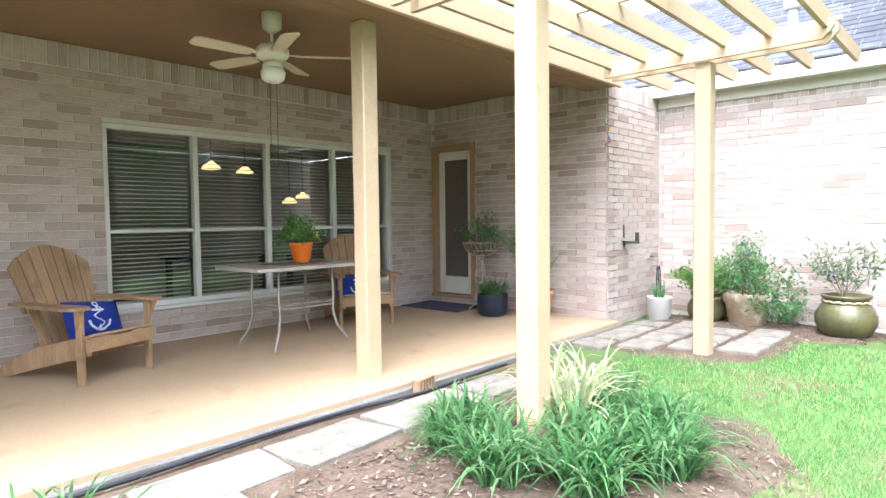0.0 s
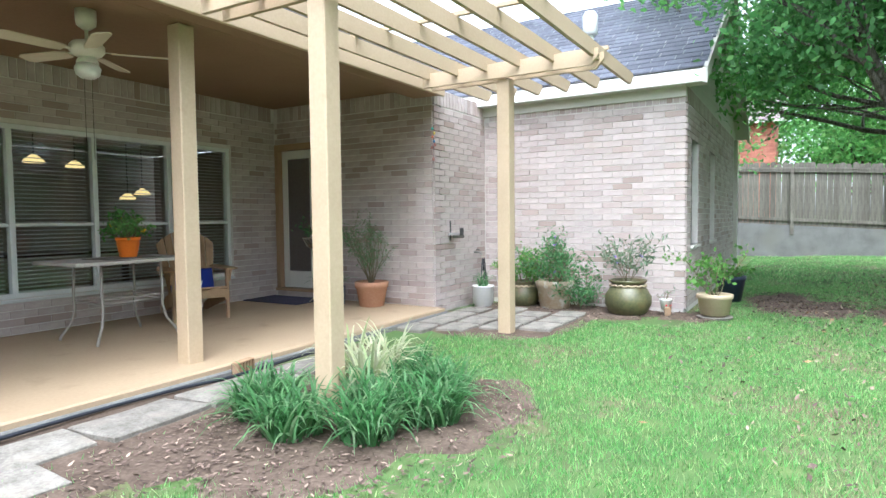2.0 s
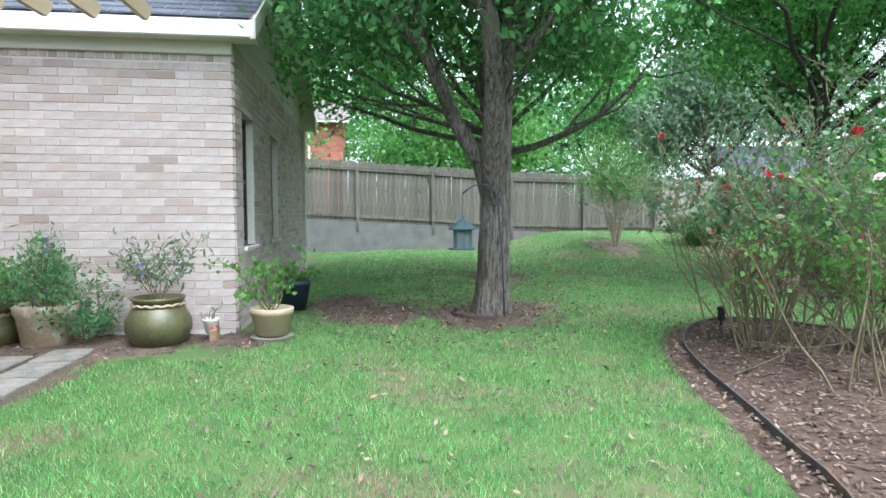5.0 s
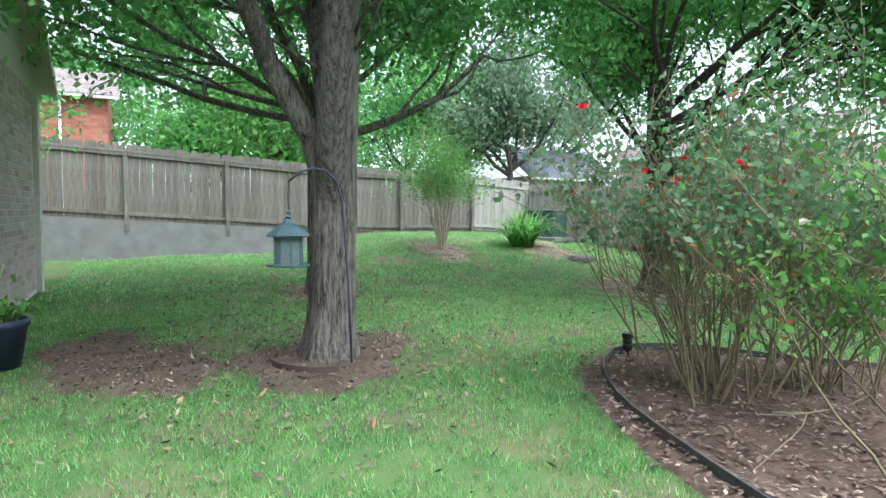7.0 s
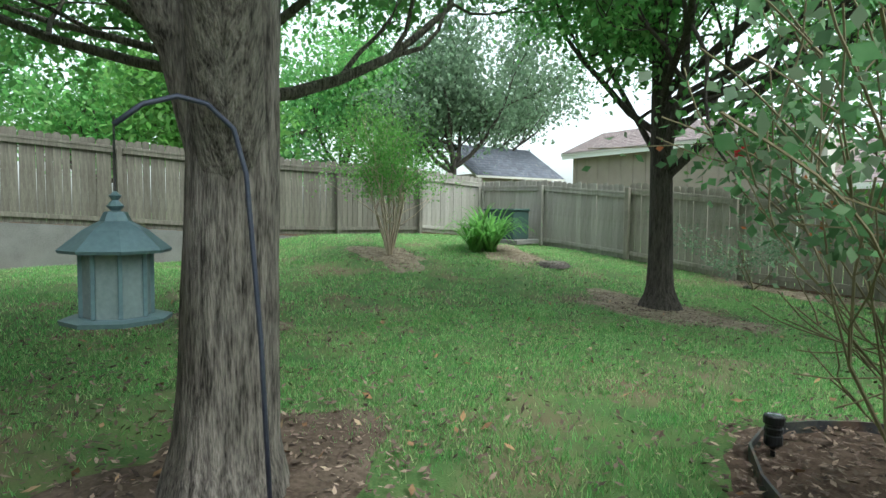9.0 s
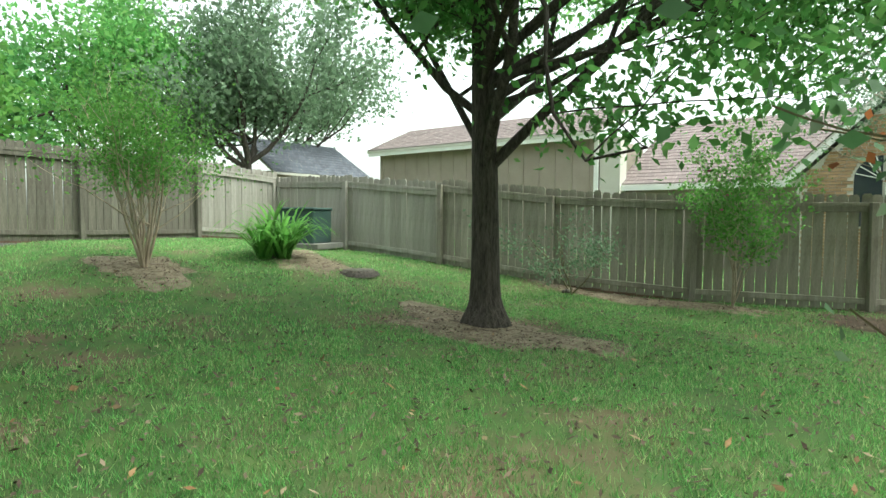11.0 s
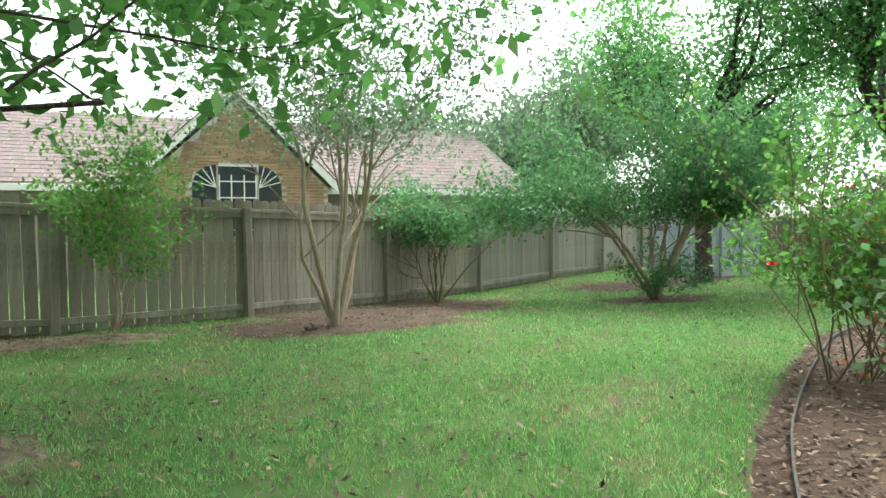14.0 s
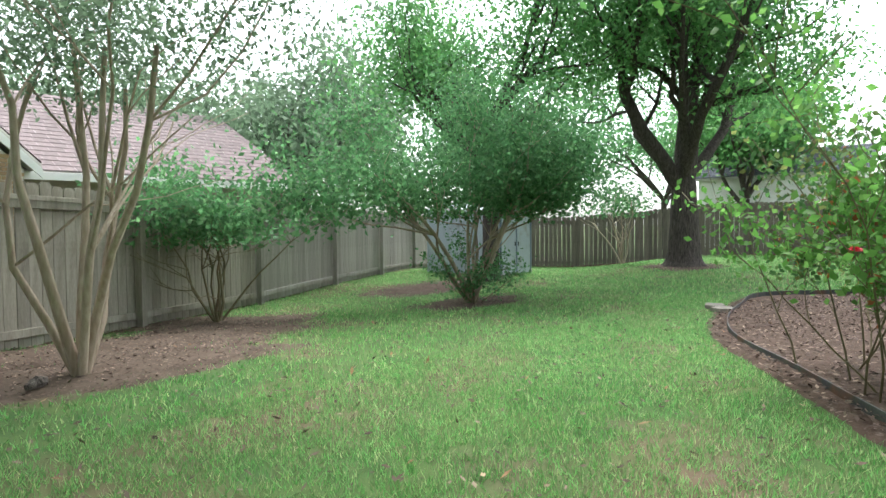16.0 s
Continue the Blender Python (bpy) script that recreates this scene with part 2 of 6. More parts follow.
    def mesh(self, name, material, smooth=False):
        me = bpy.data.meshes.new(name)
        me.from_pydata(self.v, [], self.f)
        me.materials.append(material)
        if smooth:
            me.polygons.foreach_set("use_smooth", [True] * len(me.polygons))
        me.update()
        return me


def part(name, g, material, parent=None, label="", smooth=False, m=None):
    ob = new(name, g.mesh(name, material, smooth) if isinstance(g, Geo) else g)
    if m is not None:
        ob.matrix_basis = m
    if parent is not None:
        ob.parent = parent
    if label:
        tagged(ob, label)
    return ob


def thing(name, m, label, category, group="", kind=""):
    ob = new(name)
    ob.empty_display_size = 0.1
    ob.matrix_basis = m
    return tagged(ob, label, category, group, kind)


def setting(name, g, material, label="", category="", smooth=False):
    ob = part(name, g, material, None, "", smooth)
    return tagged(ob, label, category, kind="structure")


def smooth01(a, b, v):
    s = np.clip((v - a) / (b - a), 0, 1)
    return s * s * (3 - 2 * s)


def ground_z(x, y):
    """The lawn: level by the house, rising to the far corner, falling towards the long fence."""
    x, y = np.asarray(x, float), np.asarray(y, float)
    low = -0.25 * smooth01(-3.0, -12.0, y) * (1 - smooth01(8.0, 13.0, x)) * (1 - 0.6 * smooth01(-4.0, -9.0, x))
    rise = 0.60 * smooth01(9.5, 17.0, x) * smooth01(-3.0, -6.5, y) * (1 - 0.35 * smooth01(-9.0, -12.5, y))
    dip = -0.08 * smooth01(-12.5, -15.5, y) - 0.14 * np.exp(-((x + 1.5) / 4) ** 2 - ((y + 14) / 2.5) ** 2)
    dip = dip - 0.30 * smooth01(-13.0, -16.5, y) * smooth01(-5.0, -10.0, x)
    mound = 0.05 * smooth01(3.5, 6.0, x) * smooth01(0.5, -1.0, y) * smooth01(-6.0, -3.0, y)
    return low + rise + dip + mound + 0.012 * np.sin(1.7 * x + 0.6 * y) * np.cos(1.3 * y)


def gz(x, y):
    return float(ground_z(x, y))

# ---- ground ----
def spread(a, b, step, far):
    return [a - far, a - far / 4, a - far / 20] + list(np.arange(a, b + 1e-6, step)) + [b + far / 20, b + far / 4, b + far]


def ground_sheet():
    xs, ys = spread(-16, 24, 0.25, 900), spread(-20, 12, 0.25, 900)
    X, Y = np.meshgrid(xs, ys, indexing="ij")
    g = Geo()
    g.v = [tuple(p) for p in np.stack([X, Y, ground_z(X, Y)], -1).reshape(-1, 3).tolist()]
    n = len(ys)
    g.f = [(i * n + j, (i + 1) * n + j, (i + 1) * n + j + 1, i * n + j + 1) for i in range(len(xs) - 1) for j in range(n - 1)]
    return g


setting("ground", ground_sheet(), LAWN, "green lawn with worn brown patches", "lawn", True)


def blob_patch(name, cx, cy, rx, ry, material, label, turn=0.0, dz=0.012, wob=0.14, seed=1, n=40, rings=6):
    """A patch of bare soil or mulch with an uneven outline, laid on the lawn, its rim let into it."""
    rnd = random.Random(seed)
    ph = [rnd.uniform(0, 6.28) for _ in range(4)]
    g = Geo()
    c, s = math.cos(turn), math.sin(turn)
    g.v.append((cx, cy, gz(cx, cy) + dz))
    for r in range(1, rings + 1):
        for k in range(n):
            a = 2 * math.pi * k / n
            q = r / rings * 0.9 * (1 + 1.5 * wob * (math.sin(2 * a + ph[0]) + 0.7 * math.sin(3 * a + ph[1]) + 0.6 * math.sin(5 * a + ph[2]) + 0.4 * math.sin(9 * a + ph[3])) / 1.5)
            x, y = rx * q * math.cos(a), ry * q * math.sin(a)
            x, y = cx + c * x - s * y, cy + s * x + c * y
            g.v.append((x, y, gz(x, y) + (dz + rnd.uniform(0, 0.012) if r < rings else -0.01)))
    for k in range(n):
        g.f.append((0, 1 + k, 1 + (k + 1) % n))
    for r in range(rings - 1):
        for k in range(n):
            a0, b0 = 1 + r * n + k, 1 + r * n + (k + 1) % n
            g.f.append((a0, a0 + n, b0 + n, b0))
    return setting(name, g, material, label, "soil", True)


def poly_patch(name, poly, material, label, dz=0.02):
    """A bed inside an outline, as rings drawn in towards its middle."""
    cx, cy = sum(p[0] for p in poly) / len(poly), sum(p[1] for p in poly) / len(poly)
    g = Geo()
    n = len(poly)
    rnd = random.Random(5)
    for r in range(1, 13):
        for x, y in poly:
            q = r / 12
            px, py = cx + (x - cx) * q, cy + (y - cy) * q
            g.v.append((px, py, gz(px, py) + (dz + rnd.uniform(0, 0.03) if r < 12 else -0.005)))
    for r in range(11):
        for k in range(n):
            a0, b0 = r * n + k, r * n + (k + 1) % n
            g.f.append((a0, a0 + n, b0 + n, b0))
    g.f.append(tuple(range(n)))
    return setting(name, g, material, label, "soil", True)


def dense(poly, step=0.25):
    """The closed outline rounded (Catmull-Rom) and cut into short steps."""
    out = []
    n = len(poly)
    for i in range(n):
        p0, p1, p2, p3 = (Vector(poly[(i + k) % n]) for k in (-1, 0, 1, 2))
        m = max(2, int((p2 - p1).length / step))
        for k in range(m):
            u = k / m
            out.append(tuple(0.5 * (2 * p1 + (p2 - p0) * u + (2 * p0 - 5 * p1 + 4 * p2 - p3) * u * u + (3 * p1 - p0 - 3 * p2 + p3) * u ** 3)))
    return out


BED = dense([(0.6, -1.85), (1.63, -2.0), (2.4, -2.2), (3.3, -2.42), (4.2, -2.75), (4.95, -3.3), (5.3, -3.95), (5.1, -4.7), (4.4, -5.4), (3.7, -6.0), (2.95, -6.55), (1.6, -7.4), (-0.1, -8.35), (-2.2, -8.85), (-4.2, -8.8), (-5.0, -6.0), (-2.5, -3.0)])
poly_patch("mulch_bed", BED, MULCH, "dark bark mulch of the rose bed")
edging = thing("bed_edging", pose(0, 0, 0), "low dark green steel edging round the rose bed", "edging")
EDGE = mat("green_rusty_edging", (0.05, 0.045, 0.06), (0.09, 0.10, 0.08), 6, 0.6, 0.2, spots=(5, 0.5, 0.7, (0.16, 0.08, 0.05)))
g = Geo()
nb = len(BED)
for k in range(nb):
    d = Vector(BED[(k + 1) % nb]) - Vector(BED[k - 1])
    d.normalize()
    x, y = BED[k][0] + d.y * 0.2, BED[k][1] - d.x * 0.2
    z = gz(x, y)
    g.v += [(x, y, z - 0.03), (x, y, z + 0.075), (x - d.y * 0.012, y + d.x * 0.012, z + 0.075), (x - d.y * 0.012, y + d.x * 0.012, z - 0.03)]
    a, c = 4 * k, 4 * ((k + 1) % nb)
    g.f += [(a, c, c + 1, a + 1), (a + 1, c + 1, c + 2, a + 2), (a + 2, c + 2, c + 3, a + 3)]
part("strip", g, EDGE, edging)

T3 = (9.5, -2.45)
T1, T2, CR, MY, OAK, BB = (5.87, -1.58), (8.75, -8.0), (4.48, -11.8), (13.6, -6.4), (-8.8, -11.8), (-1.77, -12.8)
PATCHES = [(T1[0], T1[1], 1.0, 0.8, 11), (T2[0] - 0.1, T2[1] + 0.2, 1.6, 0.95, 12), (CR[0], CR[1], 1.7, 0.9, 13), (MY[0], MY[1], 1.2, 0.8, 14), (BB[0], BB[1], 1.4, 0.8, 15),
           (0.15, 2.1, 1.15, 1.05, 16), (-0.7, 2.6, 0.75, 0.45, 17), (6.75, 0.05, 1.1, 0.5, 18), (2.1, -14.0, 1.7, 0.9, 19), (OAK[0], OAK[1], 1.4, 1.0, 20), (-4.0, -15.4, 2.6, 0.9, 21), (8.4, -12.0, 2.4, 0.45, 22), (T3[0], T3[1], 0.9, 0.6, 28), (5.0, 0.95, 0.5, 0.35, 26), (4.85, 2.4, 0.75, 1.2, 27),
           (6.1, -0.45, 0.9, 0.35, 31), (13.4, -9.2, 1.5, 0.6, 29), (3.6, -12.9, 2.3, 0.95, 33)]
for x, y, rx, ry, sd in PATCHES:
    dry = sd in (12, 14, 22, 28, 29)
    blob_patch("soil_patch", x, y, rx, ry, DRY if dry else SOIL, "pale dry soil with thin thatch" if dry else "bare brown soil with scattered bark bits", math.radians(-10 * (sd % 3)), 0.01 + 0.001 * (sd % 7), wob=0.26 if dry else 0.18, seed=sd)

# ---- house: patio, walls, roof ----
WY, DX, CY, WX, EY = 6.60, 3.80, 3.84, 5.25, 1.075
PZ, CZ = 0.10, 2.86
PE = 3.68                                # patio edge
setting("patio_floor", Geo().box((-2.2, (WY + PE) / 2, 0.0), (12.0, WY - PE, 2 * PZ), 0.012), PATIO, "tan painted concrete patio slab", "patio")
setting("patio_base", Geo().box((-2.2, (WY + PE) / 2, -0.01), (12.06, WY - PE + 0.05, 0.13), 0.012), CONCRETE, "rough grey concrete edge under the patio", "slab edge")
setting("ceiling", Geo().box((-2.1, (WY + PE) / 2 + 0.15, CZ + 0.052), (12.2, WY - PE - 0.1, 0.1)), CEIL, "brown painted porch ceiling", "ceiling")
T = 0.2
WIN = (-0.58, 2.985, 0.46, 2.21)
DOOR = (5.78, 6.585, 0.22, 2.33)
S = -0.005                                # the bricks stand a little proud of the mortar face


def wall_boxes(rects, axis, face, out):
    g = Geo()
    for a0, a1, z0, z1 in rects:
        c = face + out * (S + T / 2)
        if axis == "x":
            g.box(((a0 + a1) / 2, c, (z0 + z1) / 2), (a1 - a0, T, z1 - z0))
        else:
            g.box((c, (a0 + a1) / 2, (z0 + z1) / 2), (T, a1 - a0, z1 - z0))
    return g


ZB = -0.05
W_RECT = [(-8.2, WIN[0], ZB, CZ), (WIN[1], DX + 0.012, ZB, CZ), (WIN[0], WIN[1], ZB, WIN[2]), (WIN[0], WIN[1], WIN[3], CZ)]
D_RECT = [(CY + 0.012, DOOR[0], ZB, CZ), (DOOR[1], WY + 0.012, ZB, CZ), (DOOR[0], DOOR[1], DOOR[3], CZ), (DOOR[0], DOOR[1], ZB, DOOR[2])]
S_RECT = [(DX + 0.012 + T, WX + 0.012, ZB, CZ)]
G_RECT = [(EY + 0.012, CY + 0.012 + T, ZB, 2.84)]
E1, E2, EZ = (5.62, 6.24), (7.5, 8.12), (0.84, 2.22)
E_RECT = [(WX + 0.012 + T, E1[0], ZB, 2.84), (E1[1], E2[0], ZB, 2.84), (E2[1], 11.6, ZB, 2.84)] + [(a, b, z0, z1) for a, b in (E1, E2) for z0, z1 in ((ZB, EZ[0]), (EZ[1], 2.84))]
wall_window = setting("wall_window", wall_boxes(W_RECT, "x", WY, 1), MORTAR, "pink-buff brick wall behind the porch", "wall")
wall_door = setting("wall_door", wall_boxes(D_RECT, "y", DX, 1), MORTAR, "pink-buff brick wall with the back door", "wall")
wall_side = setting("wall_side", wall_boxes(S_RECT, "x", CY, 1), MORTAR, "short brick return wall with the tap", "wall")
wall_wing = setting("wall_wing", wall_boxes(G_RECT, "y", WX, 1), MORTAR, "pale pink brick wall of the side wing", "wall")
wall_gable = setting("wall_gable", wall_boxes(E_RECT, "x", EY, 1), MORTAR, "brick end wall of the side wing with two windows", "wall")
# plain walls that close the house
setting("wall_back", Geo().box((1.7, 12.1, 1.3), (20, 0.2, 2.8)), WHITE, "plain far wall of the house", "wall")
setting("wall_west", Geo().box((-8.3, 8.0, 1.3), (0.2, 8.6, 2.8)), MORTAR, "plain end wall of the house", "wall")
setting("wall_east", Geo().box((11.5, 6.6, 1.35), (0.2, 11.2, 2.9)), MORTAR, "plain side wall of the wing", "wall")

# porch roof, fascia
fas = thing("porch_fascia", pose(0, 0, 0), "tan painted porch roof beam along the patio edge", "beam")
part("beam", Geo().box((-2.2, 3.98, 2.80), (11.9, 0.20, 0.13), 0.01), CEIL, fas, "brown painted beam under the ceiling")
part("fascia_board", Geo().box((-2.2, 3.66, 2.82), (11.96, 0.04, 0.20), 0.006), TAN, fas)
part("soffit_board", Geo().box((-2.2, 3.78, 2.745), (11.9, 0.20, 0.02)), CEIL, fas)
SL = 0.50


def shingle_rows(g, n, run, length, slope, along="x", seed=3):
    """Courses of separate shingle tabs on a roof plane that rises along +y from the origin."""
    rnd = random.Random(seed)
    st = run / n
    for r in range(n):
        x = -rnd.uniform(0, 0.3)
        while x < length:
            w = 0.30 + rnd.uniform(-0.02, 0.02)
            x0, x1 = max(0.0, x), min(length, x + w - 0.006)
            if x1 - x0 > 0.03:
                y0, y1 = r * st, r * st + st * 1.1
                h = 0.012 + rnd.uniform(0, 0.005)
                a, b = y0 * slope, y1 * slope
                g.add([(x0, y0, a + h), (x1, y0, a + h), (x1, y1, b), (x0, y1, b), (x0, y0, a - 0.004), (x1, y0, a - 0.004)], [(0, 1, 2, 3), (4, 5, 1, 0)])
            x += w


def roof_plane(parent, m, run, length, slope, n, material, name="roof"):
    deck = Geo()
    deck.add([(0, 0, -0.03), (length, 0, -0.03), (length, run, run * slope - 0.03), (0, run, run * slope - 0.03), (0, 0, -0.12), (length, 0, -0.12), (length, run, run * slope - 0.12), (0, run, run * slope - 0.12)],
             [(0, 1, 2, 3), (7, 6, 5, 4), (0, 4, 5, 1), (2, 6, 7, 3), (1, 5, 6, 2), (3, 7, 4, 0)])
    r = part(name, deck, SOFFIT, parent, m=m)
    g = Geo()
    shingle_rows(g, n, run, length, slope)
    tagged(part("shingles", g, material, r), "overlapping asphalt shingles", kind="stuff")
    return r


porch_roof = thing("porch_roof", pose(0, 0, 0), "dark blue-grey shingle roof over the porch", "roof")
roof_plane(porch_roof, pose(-8.2, 3.66, 3.0), 4.6, 12.0, SL, 24, SHINGLE)
# wing roof: eave along y, gable over the end wall
wing_roof = thing("wing_roof", pose(0, 0, 0), "dark blue-grey shingle gable roof of the side wing", "roof")
RX0, RX1, RY0 = 5.0, 11.95, 0.83
RUN = (RX1 - RX0) / 2
roof_plane(wing_roof, pose(RX0, 9.2, 2.97, 0, 0, -90), RUN, 9.2 - RY0, 0.60, 22, SHINGLE)
roof_plane(wing_roof, pose(RX1, RY0, 2.97, 0, 0, 90), RUN, 9.2 - RY0, 0.60, 22, SHINGLE, "far_roof")
part("gutter_board", Geo().box((RX0 + 0.02, (9.2 + RY0) / 2, 2.87), (0.05, 9.2 - RY0, 0.15), 0.006), WHITE, wing_roof, "white painted fascia board")
part("frieze_board", Geo().box((WX - 0.03, (CY + EY) / 2, 2.75), (0.05, CY - EY + 0.02, 0.14), 0.006), SOFFIT, wing_roof, "greige frieze board under the eave")
part("eave_soffit", Geo().box(((RX0 + WX) / 2 + 0.02, (CY + RY0) / 2, 2.81), (WX - RX0, CY - RY0, 0.02)), SOFFIT, wing_roof)
for sgn, xe in ((1, RX0), (-1, RX1)):
    g = Geo()
    g.add([(xe, RY0 - 0.02, 2.78), (xe + sgn * RUN, RY0 - 0.02, 2.78 + RUN * 0.6), (xe + sgn * RUN, RY0 - 0.02, 2.96 + RUN * 0.6), (xe, RY0 - 0.02, 2.96),
           (xe, RY0 + 0.03, 2.78), (xe + sgn * RUN, RY0 + 0.03, 2.78 + RUN * 0.6), (xe + sgn * RUN, RY0 + 0.03, 2.96 + RUN * 0.6), (xe, RY0 + 0.03, 2.96)],
          [(0, 1, 2, 3), (7, 6, 5, 4), (0, 4, 5, 1), (2, 6, 7, 3), (0, 3, 7, 4), (1, 5, 6, 2)])
    part("rake_board", g, SOFFIT, wing_roof, "greige painted rake board")
gab = thing("gable_siding", pose(0, 0, 0), "greige lap siding in the gable end", "siding")
for k in range(11):
    z = 2.84 + k * 0.17
    half = RUN - 0.30 - max(0.0, (z - 2.78)) / 0.60
    if half > 0.15:
        part("siding_board", Geo().box(((RX0 + RX1) / 2, EY + 0.02, z + 0.085), (2 * half + 0.5, 0.03, 0.165), 0.004), SOFFIT, gab, m=pose(0, 0, 0))
vent = thing("vent_pipe", pose(5.5, 2.35, 3.2), "white metal vent pipe on the roof", "pipe")
part("pipe", Geo().tube([(0, 0, 0), (0, 0, 0.55)], 0.05, 12), WHITE, vent, smooth=True)
part("cap", Geo().lathe([(0.08, 0.48), (0.10, 0.5), (0.10, 0.75), (0.06, 0.8)], 14), ALU, vent, smooth=True)

# posts and pergola
for k, (x, y, z0, zt) in enumerate(((0.365, 4.01, PZ, 2.73), (0.22, 2.43, 0, 2.76), (3.07, 2.5, -0.02, 2.65), (-3.6, 4.01, PZ, 2.73))):
    post = thing("porch_post", pose(x, y, z0), "square tan painted wooden porch post with nicks", "post", "porch posts")
    part("shaft", Geo().box((0, 0, (zt - z0) / 2 - 0.01), (0.14, 0.14, zt - z0 + 0.02), 0.008), TAN, post)
per = thing("pergola", pose(0, 0, 0), "tan painted wooden pergola of beams and rafters", "pergola")
for x in (0.22, 3.07):
    for s in (-0.09, 0.09):
        g = Geo().prism([(3.44, 2.80), (1.50, 2.80), (1.50, 2.74), (1.58, 2.65), (3.44, 2.65)], x + s - 0.019, x + s + 0.019)
        g.v = [(v[2], v[0], v[1]) for v in g.v]
        g.f = [f[::-1] for f in g.f]
        part("beam", g, TAN, per)
for y in (3.37, 3.02, 2.67, 2.31, 1.95, 1.56):
    g = Geo().prism([(0.0, 2.87), (4.50, 2.87), (4.50, 2.83), (4.40, 2.73), (0.0, 2.73)], y - 0.019, y + 0.019)
    g.v = [(v[0], v[2], v[1]) for v in g.v]
    g.f = [f[::-1] for f in g.f]
    part("rafter", g, TAN, per)
for x in (1.7, 3.35):
    part("batten", Geo().box((x, 2.46, 2.89), (0.038, 1.9, 0.038), 0.003), TAN, per)

# ---- window and rooms behind ----
FR = 0.05
window_1 = thing("window_1", pose(0, 0, 0), "wide white aluminium window with raised blinds, four bays", "window", kind="structure")
wy = WY + 0.07
bays = [WIN[0], 0.30, 1.14, 2.06, WIN[1]]
ZM = 1.20
g = Geo()
for z in (WIN[2] + FR / 2, WIN[3] - FR / 2):
    g.box(((WIN[0] + WIN[1]) / 2, wy, z), (WIN[1] - WIN[0], 0.08, FR), 0.004)
for x in (WIN[0] + FR / 2, WIN[1] - FR / 2):
    g.box((x, wy, (WIN[2] + WIN[3]) / 2), (FR, 0.078, WIN[3] - WIN[2] - 2 * FR), 0.004)
part("window_frame", g, ALU, window_1)
for x in bays[1:-1]:
    part("mullion", Geo().box((x, wy - 0.006, (WIN[2] + WIN[3]) / 2), (0.055, 0.08, WIN[3] - WIN[2] - 2 * FR), 0.004), ALU, window_1)
part("window_sill", Geo().box(((WIN[0] + WIN[1]) / 2, WY + 0.02, WIN[2] - 0.02), (WIN[1] - WIN[0], 0.10, 0.03), 0.004), ALU, window_1)
BLIND = mat("white_blind", (0.70, 0.69, 0.66), (0.76, 0.75, 0.72), 3, 0.5, 0.0)
for k in range(4):
    x0, x1 = bays[k] + 0.03, bays[k + 1] - 0.03
    part("rail", Geo().box(((x0 + x1) / 2, wy - 0.003, ZM), (x1 - x0, 0.06, 0.035), 0.004), ALU, window_1)
    for z0, z1 in ((WIN[2] + FR, ZM - 0.018), (ZM + 0.018, WIN[3] - FR)):
        p = part("pane", Geo().box(((x0 + x1) / 2, wy + 0.01, (z0 + z1) / 2), (x1 - x0, 0.005, z1 - z0)), GLASS, window_1)
        p.visible_shadow = False
    blind = thing("window_blind", pose((x0 + x1) / 2, wy + 0.09, 0), "white horizontal slatted blind, slats open", "blind", "window blinds")
    sl = Geo().box((0, 0, 0), (x1 - x0 - 0.01, 0.026, 0.002)).mesh("slat", BLIND)
    z = WIN[3] - 0.06
    while z > WIN[2] + 0.04:
        part("slat", sl, BLIND, blind, m=pose(0, 0, z, 24, 0, 0))
        z -= 0.042
    part("headrail", Geo().box((0, 0, WIN[3] - 0.03), (x1 - x0 - 0.01, 0.035, 0.03)), BLIND, blind)
ROOM = mat("room_wall", (0.42, 0.38, 0.32), (0.46, 0.42, 0.36), 2, 0.8)
ROOMF = mat("room_floor", (0.14, 0.09, 0.06), (0.18, 0.12, 0.08), 3, 0.5)
setting("room_floor", Geo().box((1.5, 9.4, 0.05), (7.6, 5.0, 0.1)), ROOMF, "dark wooden floor of the room inside", "floor")
setting("room_ceiling", Geo().box((1.5, 9.4, 2.62), (7.6, 5.0, 0.04)), ROOM, "ceiling of the room inside", "ceiling")
setting("room_wall_back", Geo().box((1.5, 11.8, 1.33), (7.6, 0.1, 2.5)), ROOM, "back wall of the room inside", "wall")
setting("room_wall_left", Geo().box((-2.3, 9.3, 1.33), (0.1, 4.8, 2.5)), ROOM, "side wall of the room inside", "wall")
setting("room_wall_right", Geo().box((5.3, 9.3, 1.33), (0.1, 4.8, 2.5)), ROOM, "side wall of the room inside", "wall")
WARM = glow("warm_lamp_glass", (1.0, 0.72, 0.28), 0.5)
METAL = mat("dark_metal", (0.05, 0.05, 0.05), (0.08, 0.08, 0.08), 5, 0.4, 0, metal=0.7)
for x, y, z in ((1.45, 8.6, 2.02), (2.35, 9.3, 2.05), (3.35, 9.6, 1.60), (3.55, 9.5, 1.68)):
    lamp = thing("pendant_lamp", pose(x, y, z), "lit warm glass pendant lamp in the room", "lamp", "pendant lamps inside")
    part("shade", Geo().lathe([(0.13, 0.0), (0.12, 0.03), (0.05, 0.09), (0.02, 0.11)], 16), WARM, lamp, smooth=True)
    part("rod", Geo().tube([(0, 0, 0.1), (0, 0, 2.6 - z)], 0.008, 6), METAL, lamp)
DARKWOOD = mat("dark_wood", (0.05, 0.03, 0.02), (0.09, 0.055, 0.035), 6, 0.4, 0.1, stretch=(1, 8, 1))
tab = thing("dining_table", pose(1.6, 8.4, 0.1), "dark wooden dining table in the room inside", "table")
part("tabletop", Geo().box((0, 0, 0.72), (1.6, 0.9, 0.04), 0.01), DARKWOOD, tab)
